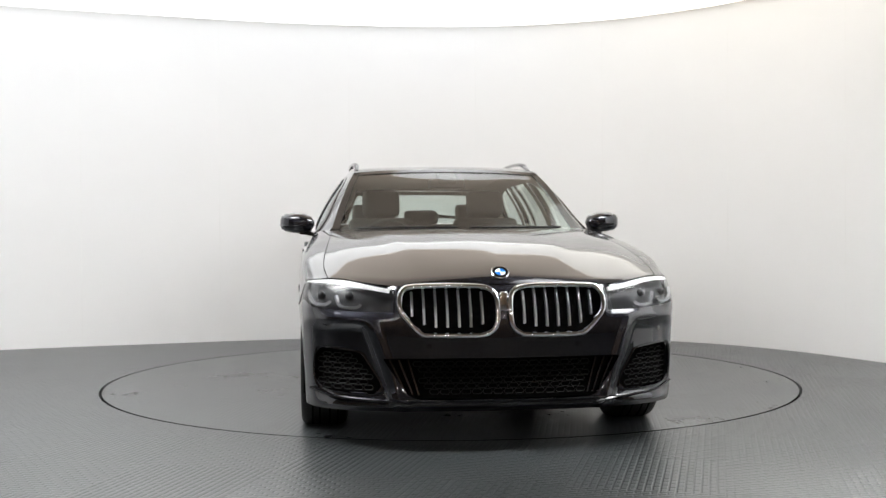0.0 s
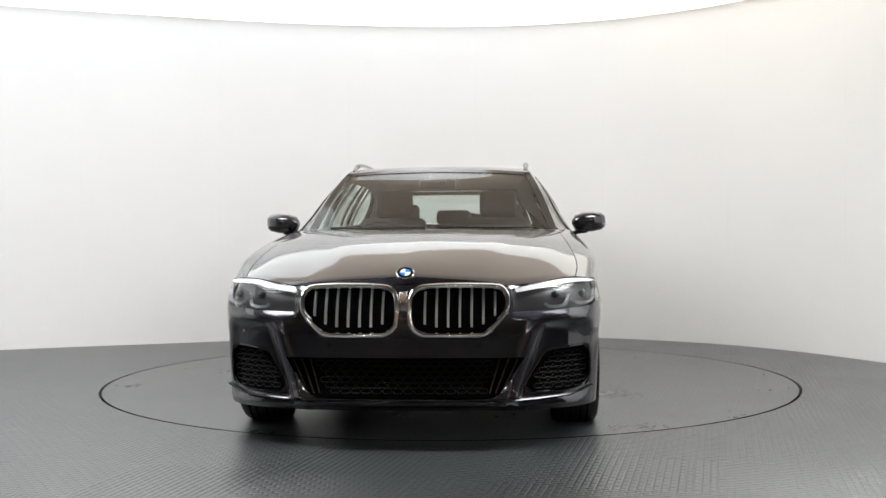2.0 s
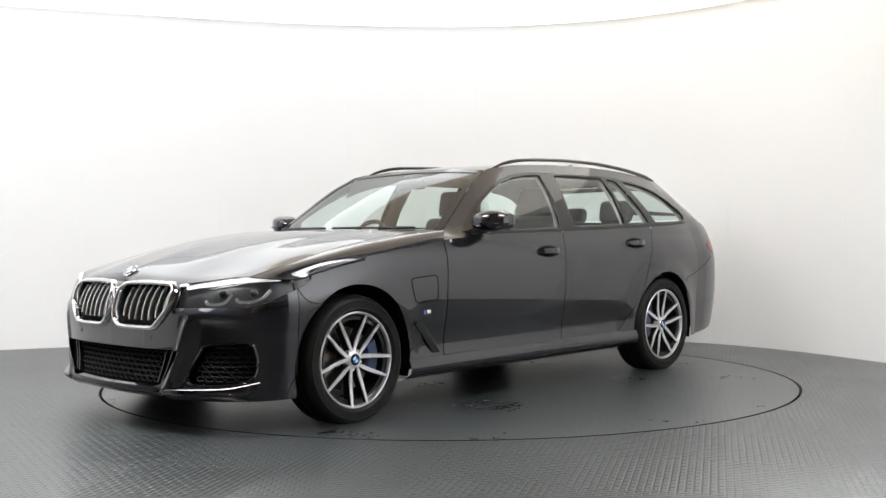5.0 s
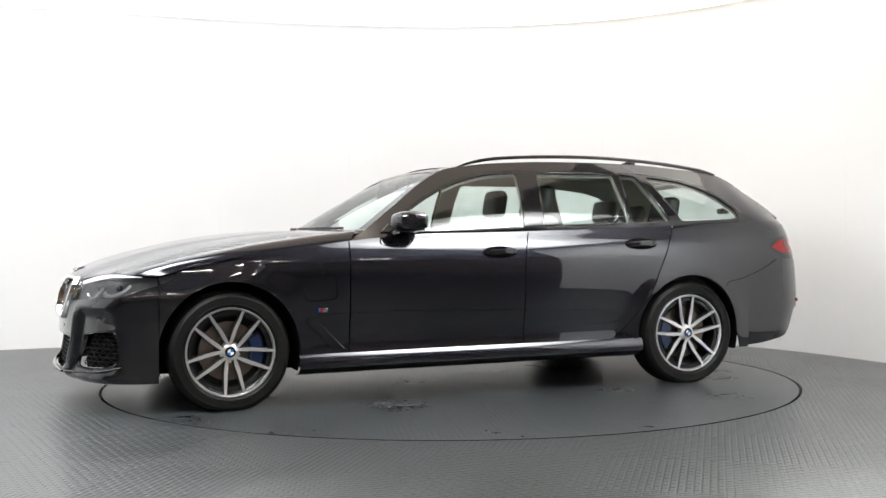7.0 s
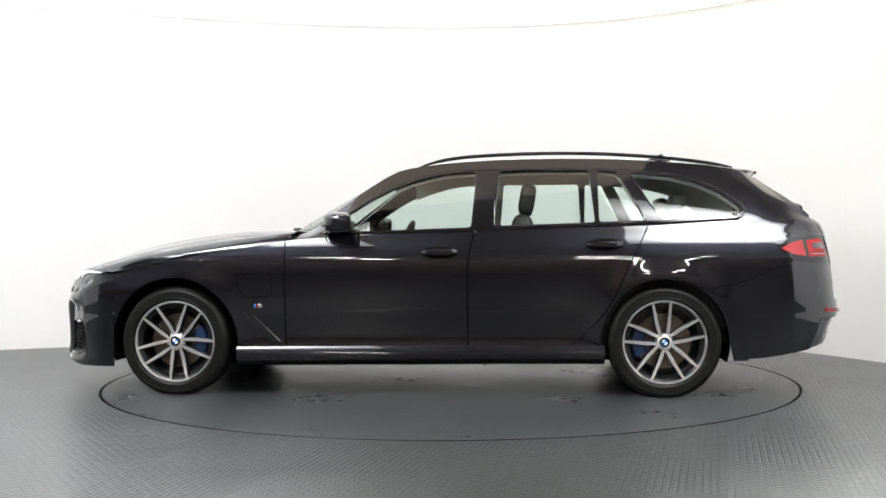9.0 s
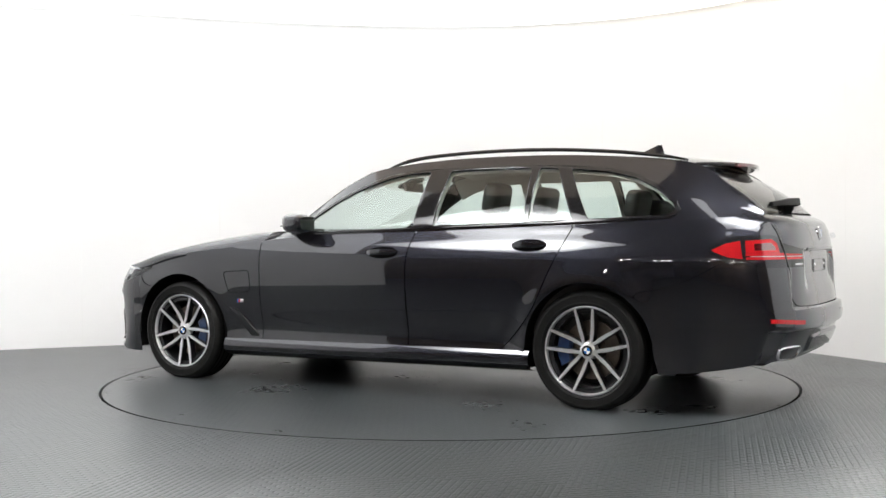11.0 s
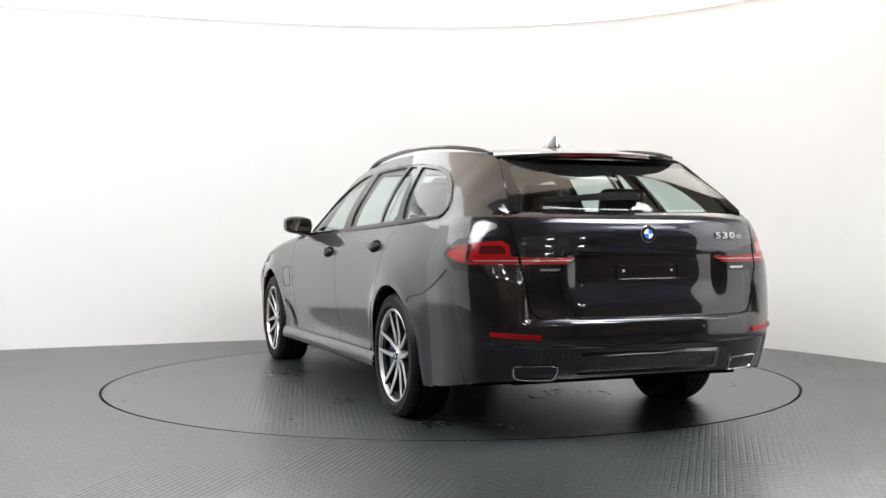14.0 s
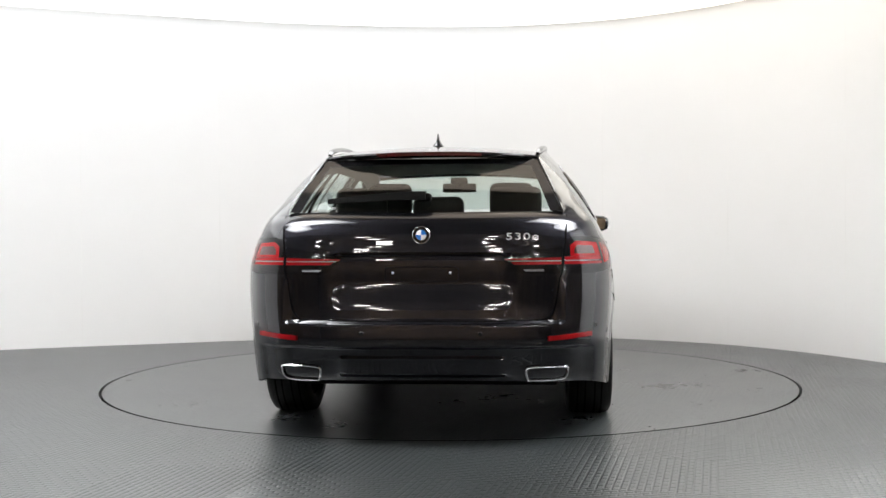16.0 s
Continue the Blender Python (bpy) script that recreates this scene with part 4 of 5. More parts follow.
            sweep(b, path, [(-0.004, -0.012), (0.004, -0.012), (0.004, 0.012), (-0.004, 0.012)], up=(1, 0, 0))
            part("intake_fin", b, GLOSS_BLACK, bumper)
    b = bmesh.new()
    path = []
    for y in np.linspace(-0.42, 0.42, 30):
        q = nose_point(s_of_y(abs(y), 0.215, 3.0, NOSE_X), 0.215)
        path.append((q[0] + 0.004, y, 0.212))
    sweep(b, path, [(-0.015, -0.008), (0.012, -0.006), (0.014, 0.004), (-0.015, 0.010)])
    part("splitter", b, GLOSS_BLACK, bumper, "gloss black lower lip")
    kid.free(), sid.free(), lamp.free()


nose()


def roundel(name, parent, m, r):
    """A round badge: chrome rim, black ring, blue and white quarters."""
    b = bmesh.new()
    lathe(b, [(0.0001, 0.002), (r * 0.95, 0.002), (r, 0.0), (r, -0.004)], 40)
    b.transform(m)
    badge = part(name, b, CHROME, parent, "round chrome badge with blue and white quarters")
    b = bmesh.new()
    lathe(b, [(r * 0.60, 0.0035), (r * 0.92, 0.0035), (r * 0.93, 0.001)], 40)
    b.transform(m)
    part("badge_ring", b, GLOSS_BLACK, badge)
    for k in range(4):
        b = bmesh.new()
        c = b.verts.new((0, 0.0042, 0))
        arc = [b.verts.new((r * 0.58 * math.cos(radians(90 * k + 9 * i)), 0.0038, r * 0.58 * math.sin(radians(90 * k + 9 * i)))) for i in range(11)]
        for a, d in zip(arc, arc[1:]):
            b.faces.new((c, a, d))
        b.transform(m)
        part("badge_quarter", b, BLUE if k % 2 else WHITE, badge)
    return badge


# badge space: y out of the face
roundel("bonnet_badge", car, pose(2.252, 0, 0.795, 0, 0, 0) @ pose(0, 0, 0, 0, 0, -90) @ pose(0, 0, 0, 52, 0, 0), 0.041)


# ---- tail ----
def tail_top(s):
    x, y, _ = tail_point(s, 1.055)
    return float(np.interp(y, [0, 0.2, 0.45, 0.63], [1.073, 1.074, 1.078, 1.076])) if y < 0.63 else float(np.interp(y, [0.63, 0.68], [1.076, shoulder(x)]))


def tail():
    bm = bmesh.new()
    rows = []
    for s in s_grid(90, 3.4):
        t = tail_top(s)
        z0 = float(np.interp(s, [0, 0.35, 0.6, 0.8, 1.0], [0.300, 0.292, 0.282, 0.255, 0.225]))
        rows.append([bm.verts.new((s, z0 + (t - z0) * j / 110, 0)) for j in range(111)])
    for a, b in zip(rows, rows[1:]):
        for j in range(110):
            bm.faces.new((a[j], b[j], b[j + 1], a[j + 1]))
    outer = carve(bm, [(s_of_y(0.648, 0.94, 3.4, TAIL_X), 0.940), (s_of_y(0.648, 0.79, 3.4, TAIL_X), 0.788)] + TS((0.80, 0.790)) + [(0.80, 0.806), (0.895, 0.866), (0.90, 0.893), (0.82, 0.945)] + TS((0.78, 0.960), (0.70, 0.960)))
    inner = carve(bm, TS((0.644, 0.918), (0.52, 0.893), (0.375, 0.872), (0.372, 0.860), (0.43, 0.800), (0.47, 0.788), (0.644, 0.788)))
    # tailgate skin, bumper, lower valance
    gate = carve(bm, TS((0, 1.2), (0.668, 1.2), (0.655, 0.90), (0.628, 0.78), (0.610, 0.64), (0.585, 0.60), (0.53, 0.578), (0, 0.574)))
    bump = part("rear_bumper", both(mapped(bm, tail_point)), PAINT, car)
    gate_ob = part("tailgate", both(mapped(gate, tail_point)), PAINT, car, "tailgate with plain plate recess")
    T = lambda y, z: (s_of_y(y, z, 3.4, TAIL_X), z)
    lamp_bits = []
    for src, name, poly, mtl, label in (
            (outer, "red_reflector", [(0.712, 0.836), (0.80, 0.845), (0.870, 0.872), (0.885, 0.884), (0.81, 0.918), (0.722, 0.932)], RED, "bright red side reflector"),
            (outer, "red_slot", [(0.63, 0.880), (0.63, 0.916), (0.50, 0.920), (0.47, 0.900), (0.465, 0.880)], RED_DARK, "dark red lamp chamber"),
            (outer, "red_block", [(0.690, 0.868), (0.690, 0.932), (0.50, 0.940), (0.45, 0.918), (0.435, 0.868)], RED, "red lamp chamber"),
            (outer, "red_bar", [(0.692, 0.867), (0.692, 0.8515), (0.393, 0.8515), (0.393, 0.867)], RED, "red light bar"),
            (outer, "pale_line", [(0.66, 0.8505), (0.66, 0.8465), (0.393, 0.8465), (0.393, 0.8505)], GREY_LENS, ""),
            (outer, "red_bar", [(0.692, 0.8455), (0.690, 0.832), (0.393, 0.832), (0.393, 0.8455)], RED, "red light bar"),
            (inner, "red_bar", [T(0.640, 0.864), T(0.640, 0.8505), T(0.385, 0.8505), T(0.377, 0.858)], RED, "red light bar"),
            (inner, "pale_line", [T(0.640, 0.8495), T(0.640, 0.8455), T(0.40, 0.8455), T(0.395, 0.8495)], GREY_LENS, ""),
            (inner, "red_bar", [T(0.640, 0.8445), T(0.640, 0.831), T(0.425, 0.831), T(0.408, 0.8445)], RED, "red light bar"),
            (inner, "pale_bar", [T(0.56, 0.810), T(0.56, 0.800), T(0.475, 0.800), T(0.465, 0.810)], GREY_LENS, "pale reversing lamp")):
        lamp_bits.append((src, name, carve(src, poly), mtl, label))
    for side in (1, -1):
        lamp = part("tail_lamp", mapped(outer.copy(), tail_point, side, -0.001), GLOSS_BLACK, car, "dark tail lamp with bright red bars")
        lamp2 = part("gate_lamp", mapped(inner.copy(), tail_point, side, -0.001), GLOSS_BLACK, gate_ob, "black lamp on the tailgate with red bar")
        for src, name, piece, mtl, label in lamp_bits:
            part(name, mapped(piece.copy(), tail_point, side, -0.002), mtl, lamp if src is outer else lamp2, label)
        # gap round the tailgate
        b = bmesh.new()
        p = []
        for y, z in ((0.668, 1.06), (0.664, 1.0), (0.655, 0.92), (0.650, 0.88), (0.646, 0.80), (0.632, 0.77), (0.614, 0.66), (0.596, 0.610), (0.54, 0.580), (0.3, 0.574), (0.001, 0.573)):
            q = tail_point(*T(y, z))
            p.append((q[0] + 0.001, side * q[1], q[2]))
        sweep(b, spline(p, 60), circle(0.0045, 6))
        part("tailgate_gap", b, SHADOW_BLACK, gate_ob)
        # reflectors and exhausts in the bumper
        b = bmesh.new()
        p = np.array([tail_point(*T(y, z)) for y, z in ((0.575, 0.498), (0.66, 0.503), (0.745, 0.510), (0.775, 0.512))]) + (-0.004, 0, 0)
        p[:, 1] *= side
        sweep(b, spline(p, 14), [(-0.008, -0.011), (0.008, -0.011), (0.008, 0.011), (-0.008, 0.011)])
        part("rear_reflector", b, RED, bump, "long red reflector")
        oct_ = [(0.475, 0.345), (0.50, 0.362), (0.645, 0.362), (0.668, 0.345), (0.640, 0.300), (0.50, 0.296), (0.482, 0.305)]
        p = []
        for y, z, _ in spline([(y, z, 0) for y, z in oct_], 48, closed=True):
            q = tail_point(*T(y, z))
            p.append((q[0] - 0.002, side * y, z))
        b = bmesh.new()
        sweep(b, p, [(-0.004, -0.05), (0.004, -0.05), (0.005, 0.006), (0.0, 0.010), (-0.004, 0.006)], closed=True, up=(-1, 0, 0))
        ex = part("exhaust_trim", b, CHROME, car, "chrome trapezoid exhaust tip")
        # near-black face painted as the shade inside the tip
        b = bmesh.new()
        b.faces.new([b.verts.new((q[0] + 0.03, q[1], q[2])) for q in p])
        part("exhaust_opening", b, SHADOW_BLACK, ex)
    # number plate outline, camera, bolts
    b = bmesh.new()
    pl = rounded([(-0.17, 0.755), (0.17, 0.755), (0.17, 0.822), (-0.17, 0.822)], 0.02)
    sweep(b, [(tail_point(0, z)[0] - 0.003, y, z) for y, z in pl], circle(0.0025, 6), closed=True, up=(1, 0, 0))
    part("plate_holder", b, PAINT, gate_ob)
    for y in (0.132, -0.132):
        b = bmesh.new()
        bmesh.ops.create_uvsphere(b, u_segments=10, v_segments=6, radius=0.006)
        bmesh.ops.translate(b, verts=b.verts, vec=(tail_point(0, 0.795)[0] - 0.002, y, 0.795))
        part("plate_bolt", b, SATIN, gate_ob)
    b = bmesh.new()
    p = np.array([tail_point(s_of_y(abs(y), 0.888, 3.4, TAIL_X), 0.884) for y in np.linspace(-0.37, 0.37, 24)])
    p[:, 1] = np.linspace(-0.37, 0.37, 24)
    sweep(b, p, [(-0.006, -0.006), (0.006, -0.006), (0.006, 0.006), (-0.006, 0.006)])
    part("handle_strip", b, GLOSS_BLACK, gate_ob, "black strip above the plate recess")
    roundel("tailgate_badge", gate_ob, pose(tail_point(0, 0.968)[0] - 0.004, 0, 0.968, 0, 0, 90) @ pose(0, 0, 0, 6, 0, 0), 0.041)
    outer.free(), inner.free()
    return gate_ob


tailgate = tail()

# model figures on the tailgate
txt = bpy.data.curves.new("model_figures", "FONT")
txt.body = "530e"
txt.size = 0.055
txt.extrude = 0.003
txt.space_character = 1.15
t_ob = new("model_figures", txt)
t_ob.data.materials.append(SATIN)
t_ob.parent = tailgate
t_ob.matrix_basis = pose(-2.556, -0.385, 0.945, 84, 0, -90) @ Matrix.Diagonal((1.25, 0.8, 1, 1))
tagged(t_ob, "chrome model figures")

# wiper
b = bmesh.new()
sweep(b, spline([(-2.425, -0.01, 1.150), (-2.423, 0.10, 1.150), (-2.412, 0.28, 1.140), (-2.387, 0.46, 1.128)], 16), [(-0.018, -0.012), (0.018, -0.012), (0.014, 0.016), (-0.014, 0.016)], taper=np.linspace(1.5, 0.8, 16))
box(b, -2.44, -2.37, -0.035, 0.03, 1.125, 1.165, 0.012)
part("rear_wiper", b, NET, car, "black rear wiper arm")

# ---- roof rails, fin ----
for side in (1, -1):
    b = bmesh.new()
    path = [(0.0, 0.575, 1.400), (-0.10, 0.575, 1.432), (-0.3, 0.578, 1.462), (-0.7, 0.586, 1.478), (-1.1, 0.584, 1.474), (-1.5, 0.570, 1.448), (-1.8, 0.550, 1.412), (-1.95, 0.535, 1.384)]
    p = spline(path, 40)
    p[:, 1] *= side
    sweep(b, p, [(-0.014, -0.010), (0.014, -0.010), (0.017, 0.002), (0.008, 0.011), (-0.008, 0.011), (-0.017, 0.002)], taper=np.concatenate([np.linspace(0.5, 1, 4), np.ones(32), np.linspace(1, 0.5, 4)]))
    part("roof_rail", b, GLOSS_BLACK, car, "black roof rail")
b = bmesh.new()
rows = []
for x, z, w in ((-1.44, 1.462, 0.003), (-1.50, 1.478, 0.018), (-1.56, 1.502, 0.022), (-1.60, 1.520, 0.016), (-1.625, 1.520, 0.010), (-1.635, 1.49, 0.018), (-1.645, 1.455, 0.024)):
    rows.append([b.verts.new((x, w * 1.5, 1.452)), b.verts.new((x, w * 0.6, (z + 1.452) / 2)), b.verts.new((x, 0.002, z)), b.verts.new((x, -0.002, z)), b.verts.new((x, -w * 0.6, (z + 1.452) / 2)), b.verts.new((x, -w * 1.5, 1.452))])
for a, c in zip(rows, rows[1:]):
    for j in range(5):
        b.faces.new((a[j], c[j], c[j + 1], a[j + 1]))
part("aerial_fin", b, PAINT, car, "shark-fin aerial")

# ---- door mirrors, handles, trims ----
for side in (1, -1):
    b = bmesh.new()
    rows = []
    for y, x0, x1, z0, z1 in ((0.855, 0.44, 0.53, 1.035, 1.060), (0.875, 0.40, 0.545, 0.998, 1.092), (0.92, 0.385, 0.555, 0.985, 1.108), (0.98, 0.375, 0.545, 0.988, 1.112), (1.03, 0.37, 0.52, 0.998, 1.106), (1.056, 0.375, 0.48, 1.012, 1.092), (1.064, 0.39, 0.44, 1.03, 1.07)):
        c, hx, hz = ((x0 + x1) / 2, (z0 + z1) / 2), (x1 - x0) / 2, (z1 - z0) / 2
        ring = []
        for k in range(24):
            a = 2 * math.pi * k / 24
            cx, cz = math.cos(a), math.sin(a)
            e = 0.45 if cx < 0 else 0.75
            ring.append(b.verts.new((c[0] + hx * math.copysign(abs(cx)**e, cx), side * y, c[1] + hz * math.copysign(abs(cz)**0.6, cz))))
        rows.append(ring)
    for p, q in zip(rows, rows[1:]):
        for k in range(24):
            b.faces.new((p[k], p[(k + 1) % 24], q[(k + 1) % 24], q[k]))
    b.faces.new(rows[0]), b.faces.new(rows[-1])
    mir = part("door_mirror", b, PAINT, car, "body-coloured door mirror with black foot")
    b = bmesh.new()
    sweep(b, spline([(0.50, side * 0.835, 0.972), (0.49, side * 0.875, 0.985), (0.47, side * 0.93, 0.992)], 8), [(-0.045, -0.011), (0.045, -0.011), (0.04, 0.012), (-0.04, 0.012)])
    part("mirror_foot", b, GLOSS_BLACK, mir)
    b = bmesh.new()
    q = rounded([(0.893, 1.003), (1.035, 1.012), (1.045, 1.085), (0.895, 1.094)], 0.02)
    b.faces.new([b.verts.new((0.368, side * y, z)) for y, z in q])
    part("mirror_pane", b, MIRROR, mir, "mirror glass", smooth=False)
    b = bmesh.new()
    p = spline([(0.44, side * 1.064, 1.036), (0.53, side * 1.03, 1.034), (0.566, side * 0.96, 1.032), (0.560, side * 0.90, 1.030)], 14)
    sweep(b, p, circle(0.004, 6))
    part("mirror_indicator", b, GLOSS_BLACK, mir)
    for xc, zc in ((-0.146, 0.866), (-1.137, 0.909)):
        y = side_point(xc, zc)[1]
        # flat black ellipse painted as the shade of the handle recess
        b = bmesh.new()
        rings = []
        for r in (1.0, 0.8, 0.4):
            rings.append([b.verts.new((xc + 0.112 * r * math.cos(2 * math.pi * k / 32), side * (side_point(xc + 0.112 * r * math.cos(2 * math.pi * k / 32), zc + 0.036 * r * math.sin(2 * math.pi * k / 32))[1] + 0.0015 - 0.0 * r), zc + 0.036 * r * math.sin(2 * math.pi * k / 32))) for k in range(32)])
        for p, q in zip(rings, rings[1:]):
            for k in range(32):
                b.faces.new((p[k], p[(k + 1) % 32], q[(k + 1) % 32], q[k]))
        b.faces.new(rings[-1])
        cup = part("handle_recess_shade", b, SHADOW_BLACK, car)
        b = bmesh.new()
        p = spline([(xc + 0.105, side * (y + 0.004), zc + 0.0), (xc + 0.06, side * (y + 0.026), zc + 0.002), (xc, side * (y + 0.034), zc + 0.004), (xc - 0.06, side * (y + 0.028), zc + 0.005), (xc - 0.105, side * (y + 0.004), zc + 0.006)], 18)
        sweep(b, p, [(-0.008, -0.017), (0.006, -0.017), (0.010, 0.0), (0.006, 0.017), (-0.008, 0.017)], taper=np.concatenate([np.linspace(0.6, 1, 4), np.ones(10), np.linspace(1, 0.6, 4)]))
        part("door_handle", b, PAINT, car)
    # wing vent
    b = bmesh.new()
    q = rounded([(1.062, 0.496), (1.010, 0.500), (0.835, 0.330), (0.828, 0.312), (0.895, 0.312)], 0.012)
    f0 = [b.verts.new((x, side * (side_point(x, z)[1] + 0.003), z)) for x, z in q]
    b.faces.new(f0)
    vent = part("wing_vent", b, GLOSS_BLACK, car, "black slanted wing vent", smooth=False)
    b = bmesh.new()
    p = [(x, side * (side_point(x, z)[1] + 0.004), z) for x, z in ((1.055, 0.49), (0.98, 0.425), (0.90, 0.345))]
    sweep(b, p, [(-0.004, -0.012), (0.004, -0.012), (0.006, 0.008), (-0.004, 0.012)])
    part("vent_blade", b, GLOSS_BLACK, vent)
    # small striped badge
    for k, (x, w, mtl) in enumerate(((0.985, 0.008, BLUE), (0.974, 0.008, REDSTRIPE), (0.952, 0.028, CHROME))):
        b = bmesh.new()
        y = side_point(x, 0.545)[1]
        box(b, x - w / 2, x + w / 2, min(side * y, side * (y + 0.004)), max(side * y, side * (y + 0.004)), 0.533, 0.557, 0.001)
        part("wing_badge", b, mtl, car)
# parking sensors
for fn, n, xj, spots in ((nose_point, 3.0, NOSE_X, ((0.34, 0.47), (-0.34, 0.47), (0.78, 0.52), (-0.78, 0.52))), (tail_point, 3.4, TAIL_X, ((0.27, 0.52), (-0.27, 0.52), (0.80, 0.55), (-0.80, 0.55)))):
    for y, z in spots:
        s = s_of_y(abs(y), z, n, xj)
        q = np.array(fn(s, z))
        d = np.array(fn(s + 0.004, z)) - q
        nn = Vector((d[1], -d[0], 0)).normalized() if xj > 0 else Vector((-d[1], d[0], 0)).normalized()
        if nn.x * xj < 0:
            nn = -nn
        b = bmesh.new()
        lathe(b, [(0.0001, 0.0015), (0.009, 0.0015), (0.011, -0.001)], 16)
        b.transform(Vector((0, 1, 0)).rotation_difference(nn).to_matrix().to_4x4())
        bmesh.ops.translate(b, verts=b.verts, vec=tuple(q))
        if y < 0:
            for v in b.verts:
                v.co.y = -v.co.y
        part("parking_sensor", b, GLOSS_BLACK, car)
# fine seams between the wings and the bumpers
for side in (1, -1):
    for pts in ([(-2.20, 0.800), (-2.10, 0.745), (-1.99, 0.700), (-1.90, 0.672), (-1.79, 0.655), (-1.765, 0.625)], [(1.872, 0.735), (1.862, 0.70), (1.84, 0.665), (1.80, 0.640), (1.755, 0.632)]):
        p = []
        for x, z, _ in spline([(x, z, 0) for x, z in pts], 24):
            y = side_point(x, z)[1] if x > TAIL_X else tail_y(x, z)
            p.append((x, side * (y + 0.0004), z))
        b = bmesh.new()
        sweep(b, p, [(-0.0018, -0.0018), (0.0018, -0.0018), (0.0018, 0.0018), (-0.0018, 0.0018)])
        part("bumper_seam", b, SHADOW_BLACK, car)
# charging flap on the left wing: a fine sunk outline
b = bmesh.new()
q = rounded([(1.103, 0.735), (0.888, 0.748), (0.878, 0.622), (0.90, 0.604), (1.06, 0.598)], 0.03)
sweep(b, [(x, side_point(x, z)[1] + 0.0003, z) for x, z in q], [(-0.0022, -0.0015), (0.0022, -0.0015), (0.0022, 0.001), (-0.0022, 0.001)], closed=True, up=(0, 1, 0))
part("charging_flap_gap", b, SHADOW_BLACK, car)


# ---- wheels ----
def wheel(x, y, mirror):
    b = bmesh.new()
    lathe(b, [(0.236, -0.19), (0.232, -0.12), (0.212, -0.10), (0.208, -0.02), (0.225, -0.02), (0.232, -0.014)], 72)
    w = part("wheel", b, ALLOY_DARK, car, "silver and dark grey alloy wheel with twin spokes")
    w.matrix_basis = pose(x, y, HUB, 0, 0, 180 if mirror else 0)
    b = bmesh.new()
    lathe(b, [(0.240, -0.20), (0.26, -0.218), (0.30, -0.222), (0.326, -0.212), (0.336, -0.19), (0.3385, -0.14), (0.3395, -0.10), (0.3385, -0.06), (0.334, -0.022), (0.324, 0.0), (0.310, 0.0085), (0.306, 0.0115), (0.302, 0.0100), (0.285, 0.013), (0.270, 0.0105), (0.267, 0.0125), (0.263, 0.0085), (0.250, 0.0), (0.244, -0.015)], 96)
    for v in b.verts:
        v.co.z = max(v.co.z, -HUB + 0.0005)
    tyre = part("tyre", b, RUBBER, w)
    for yy in (-0.17, -0.13, -0.08, -0.045):
        b = bmesh.new()
        lathe(b, [(0.3382, yy - 0.004), (0.3399, yy - 0.004), (0.3399, yy + 0.004), (0.3382, yy + 0.004)], 72)
        for v in b.verts:
            v.co.z = max(v.co.z, -HUB + 0.0004)
        part("tread_groove", b, SHADOW_BLACK, tyre)
    b = bmesh.new()
    lathe(b, [(0.235, -0.016), (0.238, -0.002), (0.241, 0.003), (0.246, 0.004), (0.250, 0.0), (0.250, -0.012), (0.242, -0.02)], 72)
    part("rim_flange", b, ALLOY, w, "machined silver rim edge")
    b = bmesh.new()
    lathe(b, [(0.06, -0.16), (0.205, -0.16), (0.21, -0.14), (0.21, -0.10)], 48)
    part("inner_barrel", b, ALLOY_DARK, w)
    b = bmesh.new()
    lathe(b, [(0.055, -0.075), (0.085, -0.070), (0.088, -0.082), (0.165, -0.082), (0.166, -0.105), (0.06, -0.105)], 48)
    part("brake_disc", b, STEEL, w)
    b = bmesh.new()
    rows = []
    for k in range(9):
        a = radians(-30 + 60 * k / 8) + (math.pi if mirror else 0)
        rows.append([b.verts.new((r * math.cos(a), yy, r * math.sin(a))) for r, yy in ((0.11, -0.055), (0.125, -0.04), (0.185, -0.04), (0.198, -0.055), (0.198, -0.12), (0.11, -0.12))])
    for p, q in zip(rows, rows[1:]):
        for j in range(6):
            b.faces.new((p[j], p[(j + 1) % 6], q[(j + 1) % 6], q[j]))
    b.faces.new(rows[0]), b.faces.new(rows[-1])
    b.transform(pose(0, 0, 0, 0, (180 if x > 0 else 0), 0))
    part("brake_caliper", b, CALIPER, w, "blue brake caliper")
    # five pairs of spokes: dark body with a machined face
    for k in range(5):
        for s in (1, -1):
            a = radians((120.5 if x > 0 else 86) + 72 * k)
            pts = []
            for r, off, yy in ((0.042, 0.021, -0.020), (0.065, 0.025, -0.022), (0.09, 0.030, -0.022), (0.13, 0.038, -0.018), (0.18, 0.044, -0.010), (0.218, 0.050, -0.004), (0.241, 0.052, -0.001)):
                t = a + s * math.asin(off / r)
                pts.append((r * math.cos(t), yy, r * math.sin(t)))
            p = spline(pts, 12)
            b = bmesh.new()
            sweep(b, p, [(-0.013, -0.045), (0.013, -0.045), (0.011, -0.004), (-0.011, -0.004)], up=(0, 1, 0))
            sp = part("spoke", b, ALLOY_DARK, w)
            b = bmesh.new()
            sweep(b, p, [(-0.0105, -0.0038), (0.0105, -0.0038), (0.009, 0.002), (-0.009, 0.002)], up=(0, 1, 0), taper=np.interp(np.arange(12), [0, 3, 11], [0.8, 1.15, 0.72]))
            part("spoke_face", b, ALLOY, sp)
    b = bmesh.new()
    lathe(b, [(0.0001, -0.012), (0.034, -0.014), (0.046, -0.022), (0.056, -0.05)], 40)
    part("hub", b, ALLOY, w)
    roundel("hub_badge", w, pose(0, -0.011, 0), 0.031)
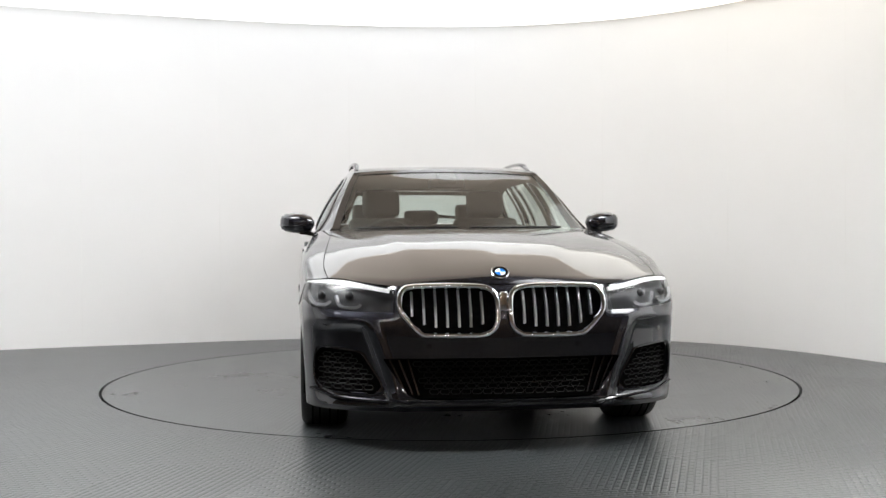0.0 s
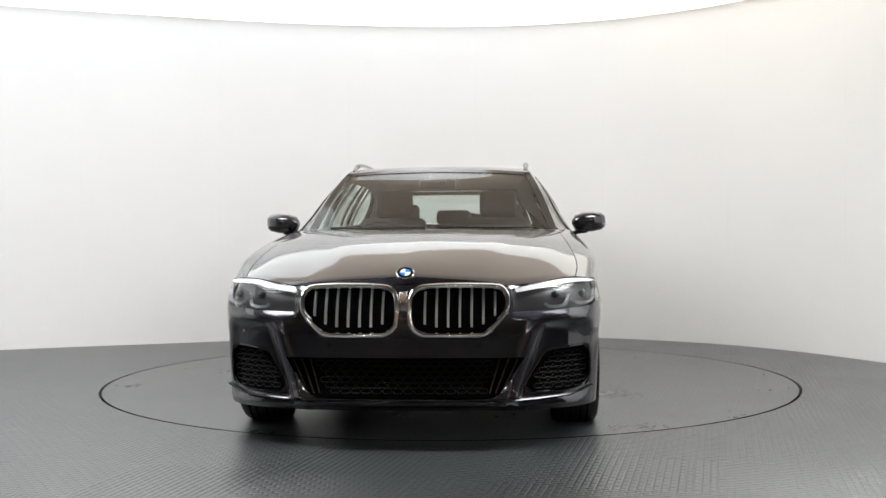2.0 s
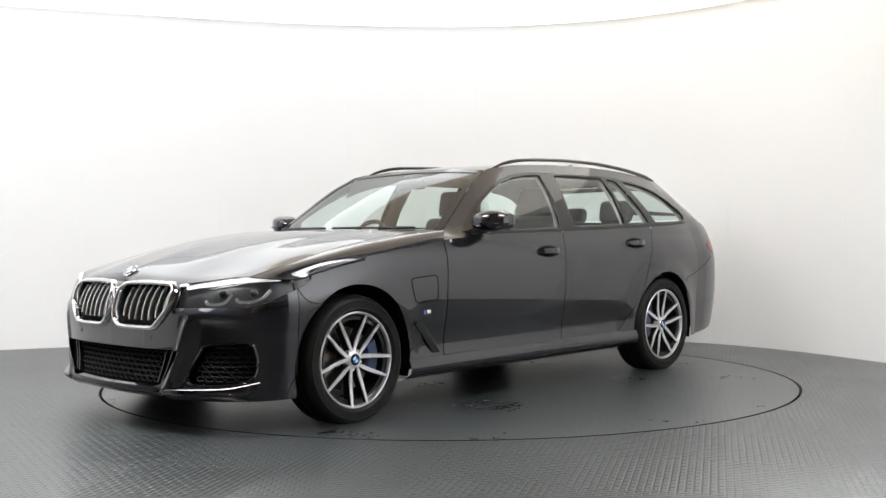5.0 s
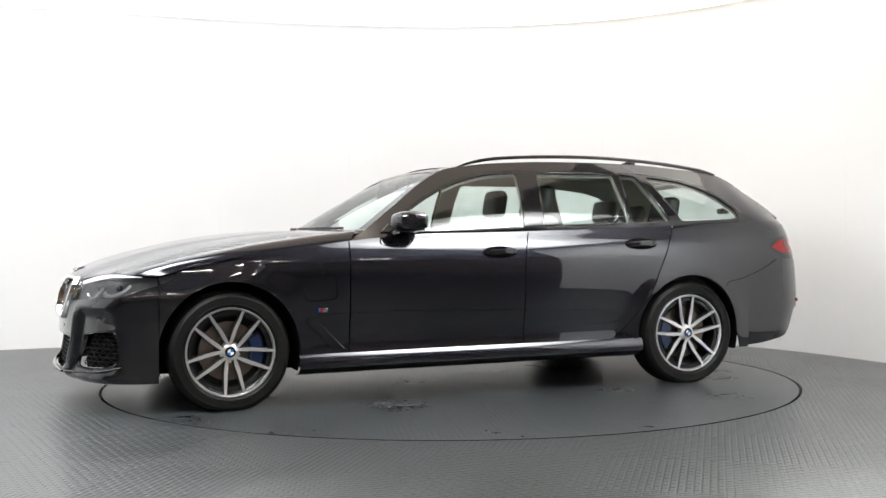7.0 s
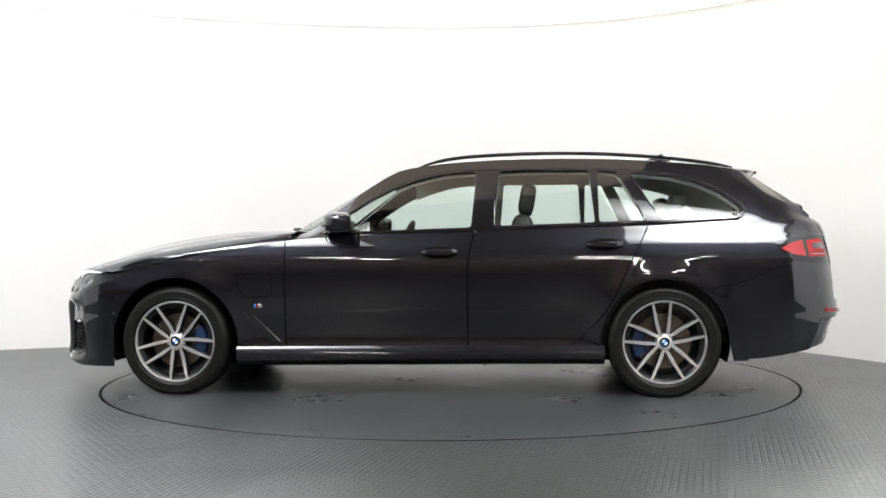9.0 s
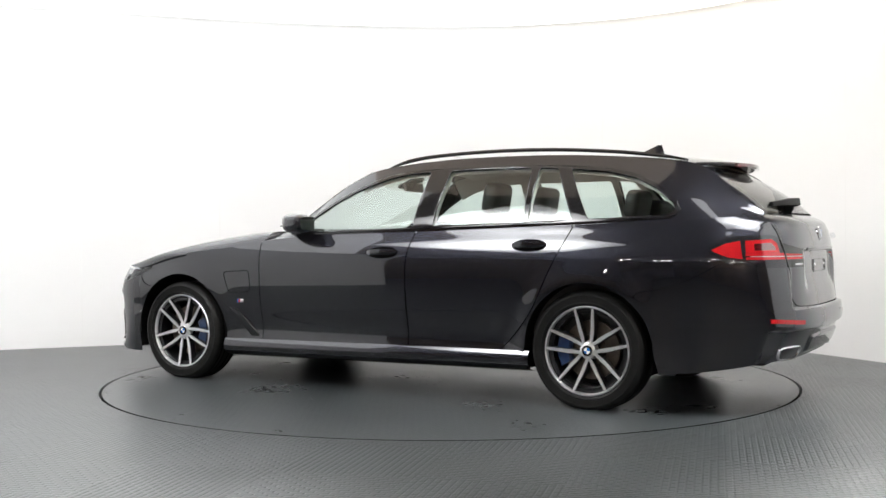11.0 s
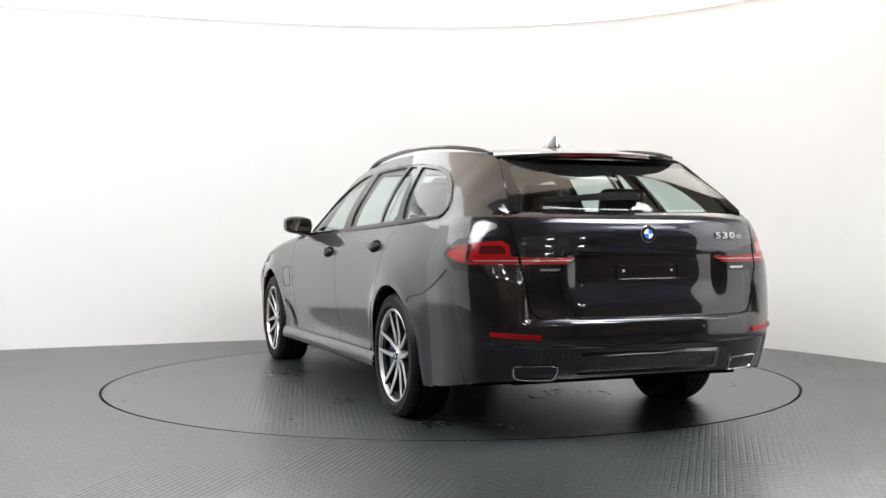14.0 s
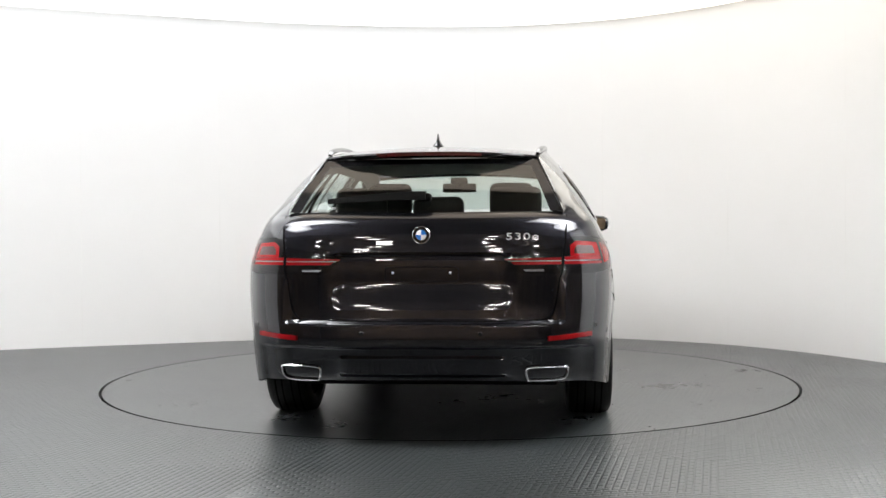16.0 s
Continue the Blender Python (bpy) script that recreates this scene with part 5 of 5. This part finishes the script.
    for k in range(5):
        a = radians(126 + 72 * k)
        b = bmesh.new()
        lathe(b, [(0.0001, -0.016), (0.008, -0.017), (0.009, -0.03)], 10)
        bmesh.ops.translate(b, verts=b.verts, vec=(0.052 * math.cos(a), -0.006, 0.052 * math.sin(a)))
        part("wheel_bolt", b, SATIN, w)


for x in (AX, -AX):
    y = 0.908 if x > 0 else 0.912
    wheel(x, y, False)
    wheel(x, -y, True)

# ---- underbody, cabin floor ----
b = bmesh.new()
box(b, -1.85, 2.1, -0.60, 0.60, 0.185, 0.30, 0.02)
part("underbody", b, SHADOW_BLACK, car)
b = bmesh.new()
box(b, -2.1, 0.70, -0.78, 0.78, 0.30, 0.40)
part("cabin_floor", b, LEATHER, car)
b = bmesh.new()
box(b, 0.50, 1.95, -0.66, 0.66, 0.28, 0.72)
part("engine_block", b, SHADOW_BLACK, car)
b = bmesh.new()
box(b, -2.38, -1.98, -0.62, 0.62, 0.26, 0.9)
part("boot_trim", b, SHADOW_BLACK, car)
for side in (1, -1):
    b = bmesh.new()
    box(b, -2.05, 0.6, min(side * 0.76, side * 0.80), max(side * 0.76, side * 0.80), 0.4, 0.98, 0.015)
    part("door_lining", b, LEATHER, car)
# dashboard
b = bmesh.new()
rows = []
for x, z in ((0.86, 0.98), (0.70, 1.003), (0.50, 1.000), (0.36, 0.975), (0.32, 0.93), (0.34, 0.80), (0.42, 0.55)):
    rows.append([(x + 0.0 * y * y - 0.25 * y * y * (x > 0.6), y, z) for y in np.linspace(-0.74, 0.74, 20)])
part("dashboard", points_bm(np.array(rows)), LEATHER, car, "dark dashboard")


def rounded_slab(b, m, w, d, h, r):
    c = bmesh.new()
    box(c, -d / 2, d / 2, -w / 2, w / 2, 0, h, r)
    c.transform(m)
    me = bpy.data.meshes.new("t")
    c.to_mesh(me)
    b.from_mesh(me)
    bpy.data.meshes.remove(me)
    c.free()


for y in (0.38, -0.38):
    b = bmesh.new()
    rounded_slab(b, pose(-0.28, y, 0.42, 0, -6, 0), 0.50, 0.52, 0.17, 0.05)
    rounded_slab(b, pose(-0.50, y, 0.56, 0, -17, 0), 0.48, 0.13, 0.56, 0.055)
    seat = part("front_seat", b, LEATHER, car, "dark leather front seat")
    b = bmesh.new()
    rounded_slab(b, pose(-0.66, y, 1.10, 0, -10, 0), 0.27, 0.10, 0.20, 0.045)
    part("headrest", b, LEATHER, seat)
b = bmesh.new()
rounded_slab(b, pose(-1.15, 0, 0.42, 0, -6, 0), 1.32, 0.5, 0.17, 0.05)
rounded_slab(b, pose(-1.40, 0, 0.55, 0, -20, 0), 1.30, 0.13, 0.53, 0.05)
bench = part("rear_bench", b, LEATHER, car, "dark leather rear bench")
for y in (0.42, 0, -0.42):
    b = bmesh.new()
    rounded_slab(b, pose(-1.60, y, 1.06, 0, -12, 0), 0.28, 0.09, 0.17 if y else 0.12, 0.04)
    part("headrest", b, LEATHER, bench)
b = bmesh.new()
rounded_slab(b, pose(-1.98, 0, 0.92, 0, 0, 0), 1.40, 0.70, 0.02, 0.005)
part("boot_cover", b, LEATHER, car)
# steering wheel on the right-hand side
b = bmesh.new()
pts = [(0, 0.185 * math.cos(2 * math.pi * k / 40), 0.185 * math.sin(2 * math.pi * k / 40)) for k in range(40)]
sweep(b, pts, circle(0.015, 8), closed=True, up=(1, 0, 0))
box(b, -0.02, 0.03, -0.17, 0.17, -0.025, 0.03, 0.008)
b.transform(pose(0.22, -0.38, 0.90, 0, -24, 0))
part("steering_wheel", b, LEATHER, car)
# inner mirror and sensor housing
b = bmesh.new()
rounded_slab(b, pose(0.16, 0, 1.275, 0, 8, 0), 0.24, 0.03, 0.065, 0.014)
sweep(b, [(0.165, 0, 1.30), (0.15, 0, 1.345)], circle(0.012, 8))
part("inner_mirror", b, BLACK, car)
b = bmesh.new()
rounded_slab(b, pose(0.18, 0, 1.325, 0, 22, 0), 0.12, 0.16, 0.03, 0.012)
part("sensor_housing", b, BLACK, car)
# front wipers at the foot of the screen
for y0, y1 in ((0.62, 0.05), (-0.02, -0.60)):
    b = bmesh.new()
    p = []
    for t in np.linspace(0, 1, 14):
        y = y0 + (y1 - y0) * t
        p.append((0.90 - 0.36 * y * y, y, 1.016))
    sweep(b, p, circle(0.008, 6))
    part("front_wiper", b, BLACK, car)


def motions():
    rows, disc = [], []
    for t, a in HEADING:
        turn = Matrix.Rotation(radians(a), 4, "Z")
        rows.append((t, turn @ Matrix.Translation((*OFFSET, 0))))
        disc.append((t, turn))
    walk(car, rows)
    walk(turntable, disc)


motions()
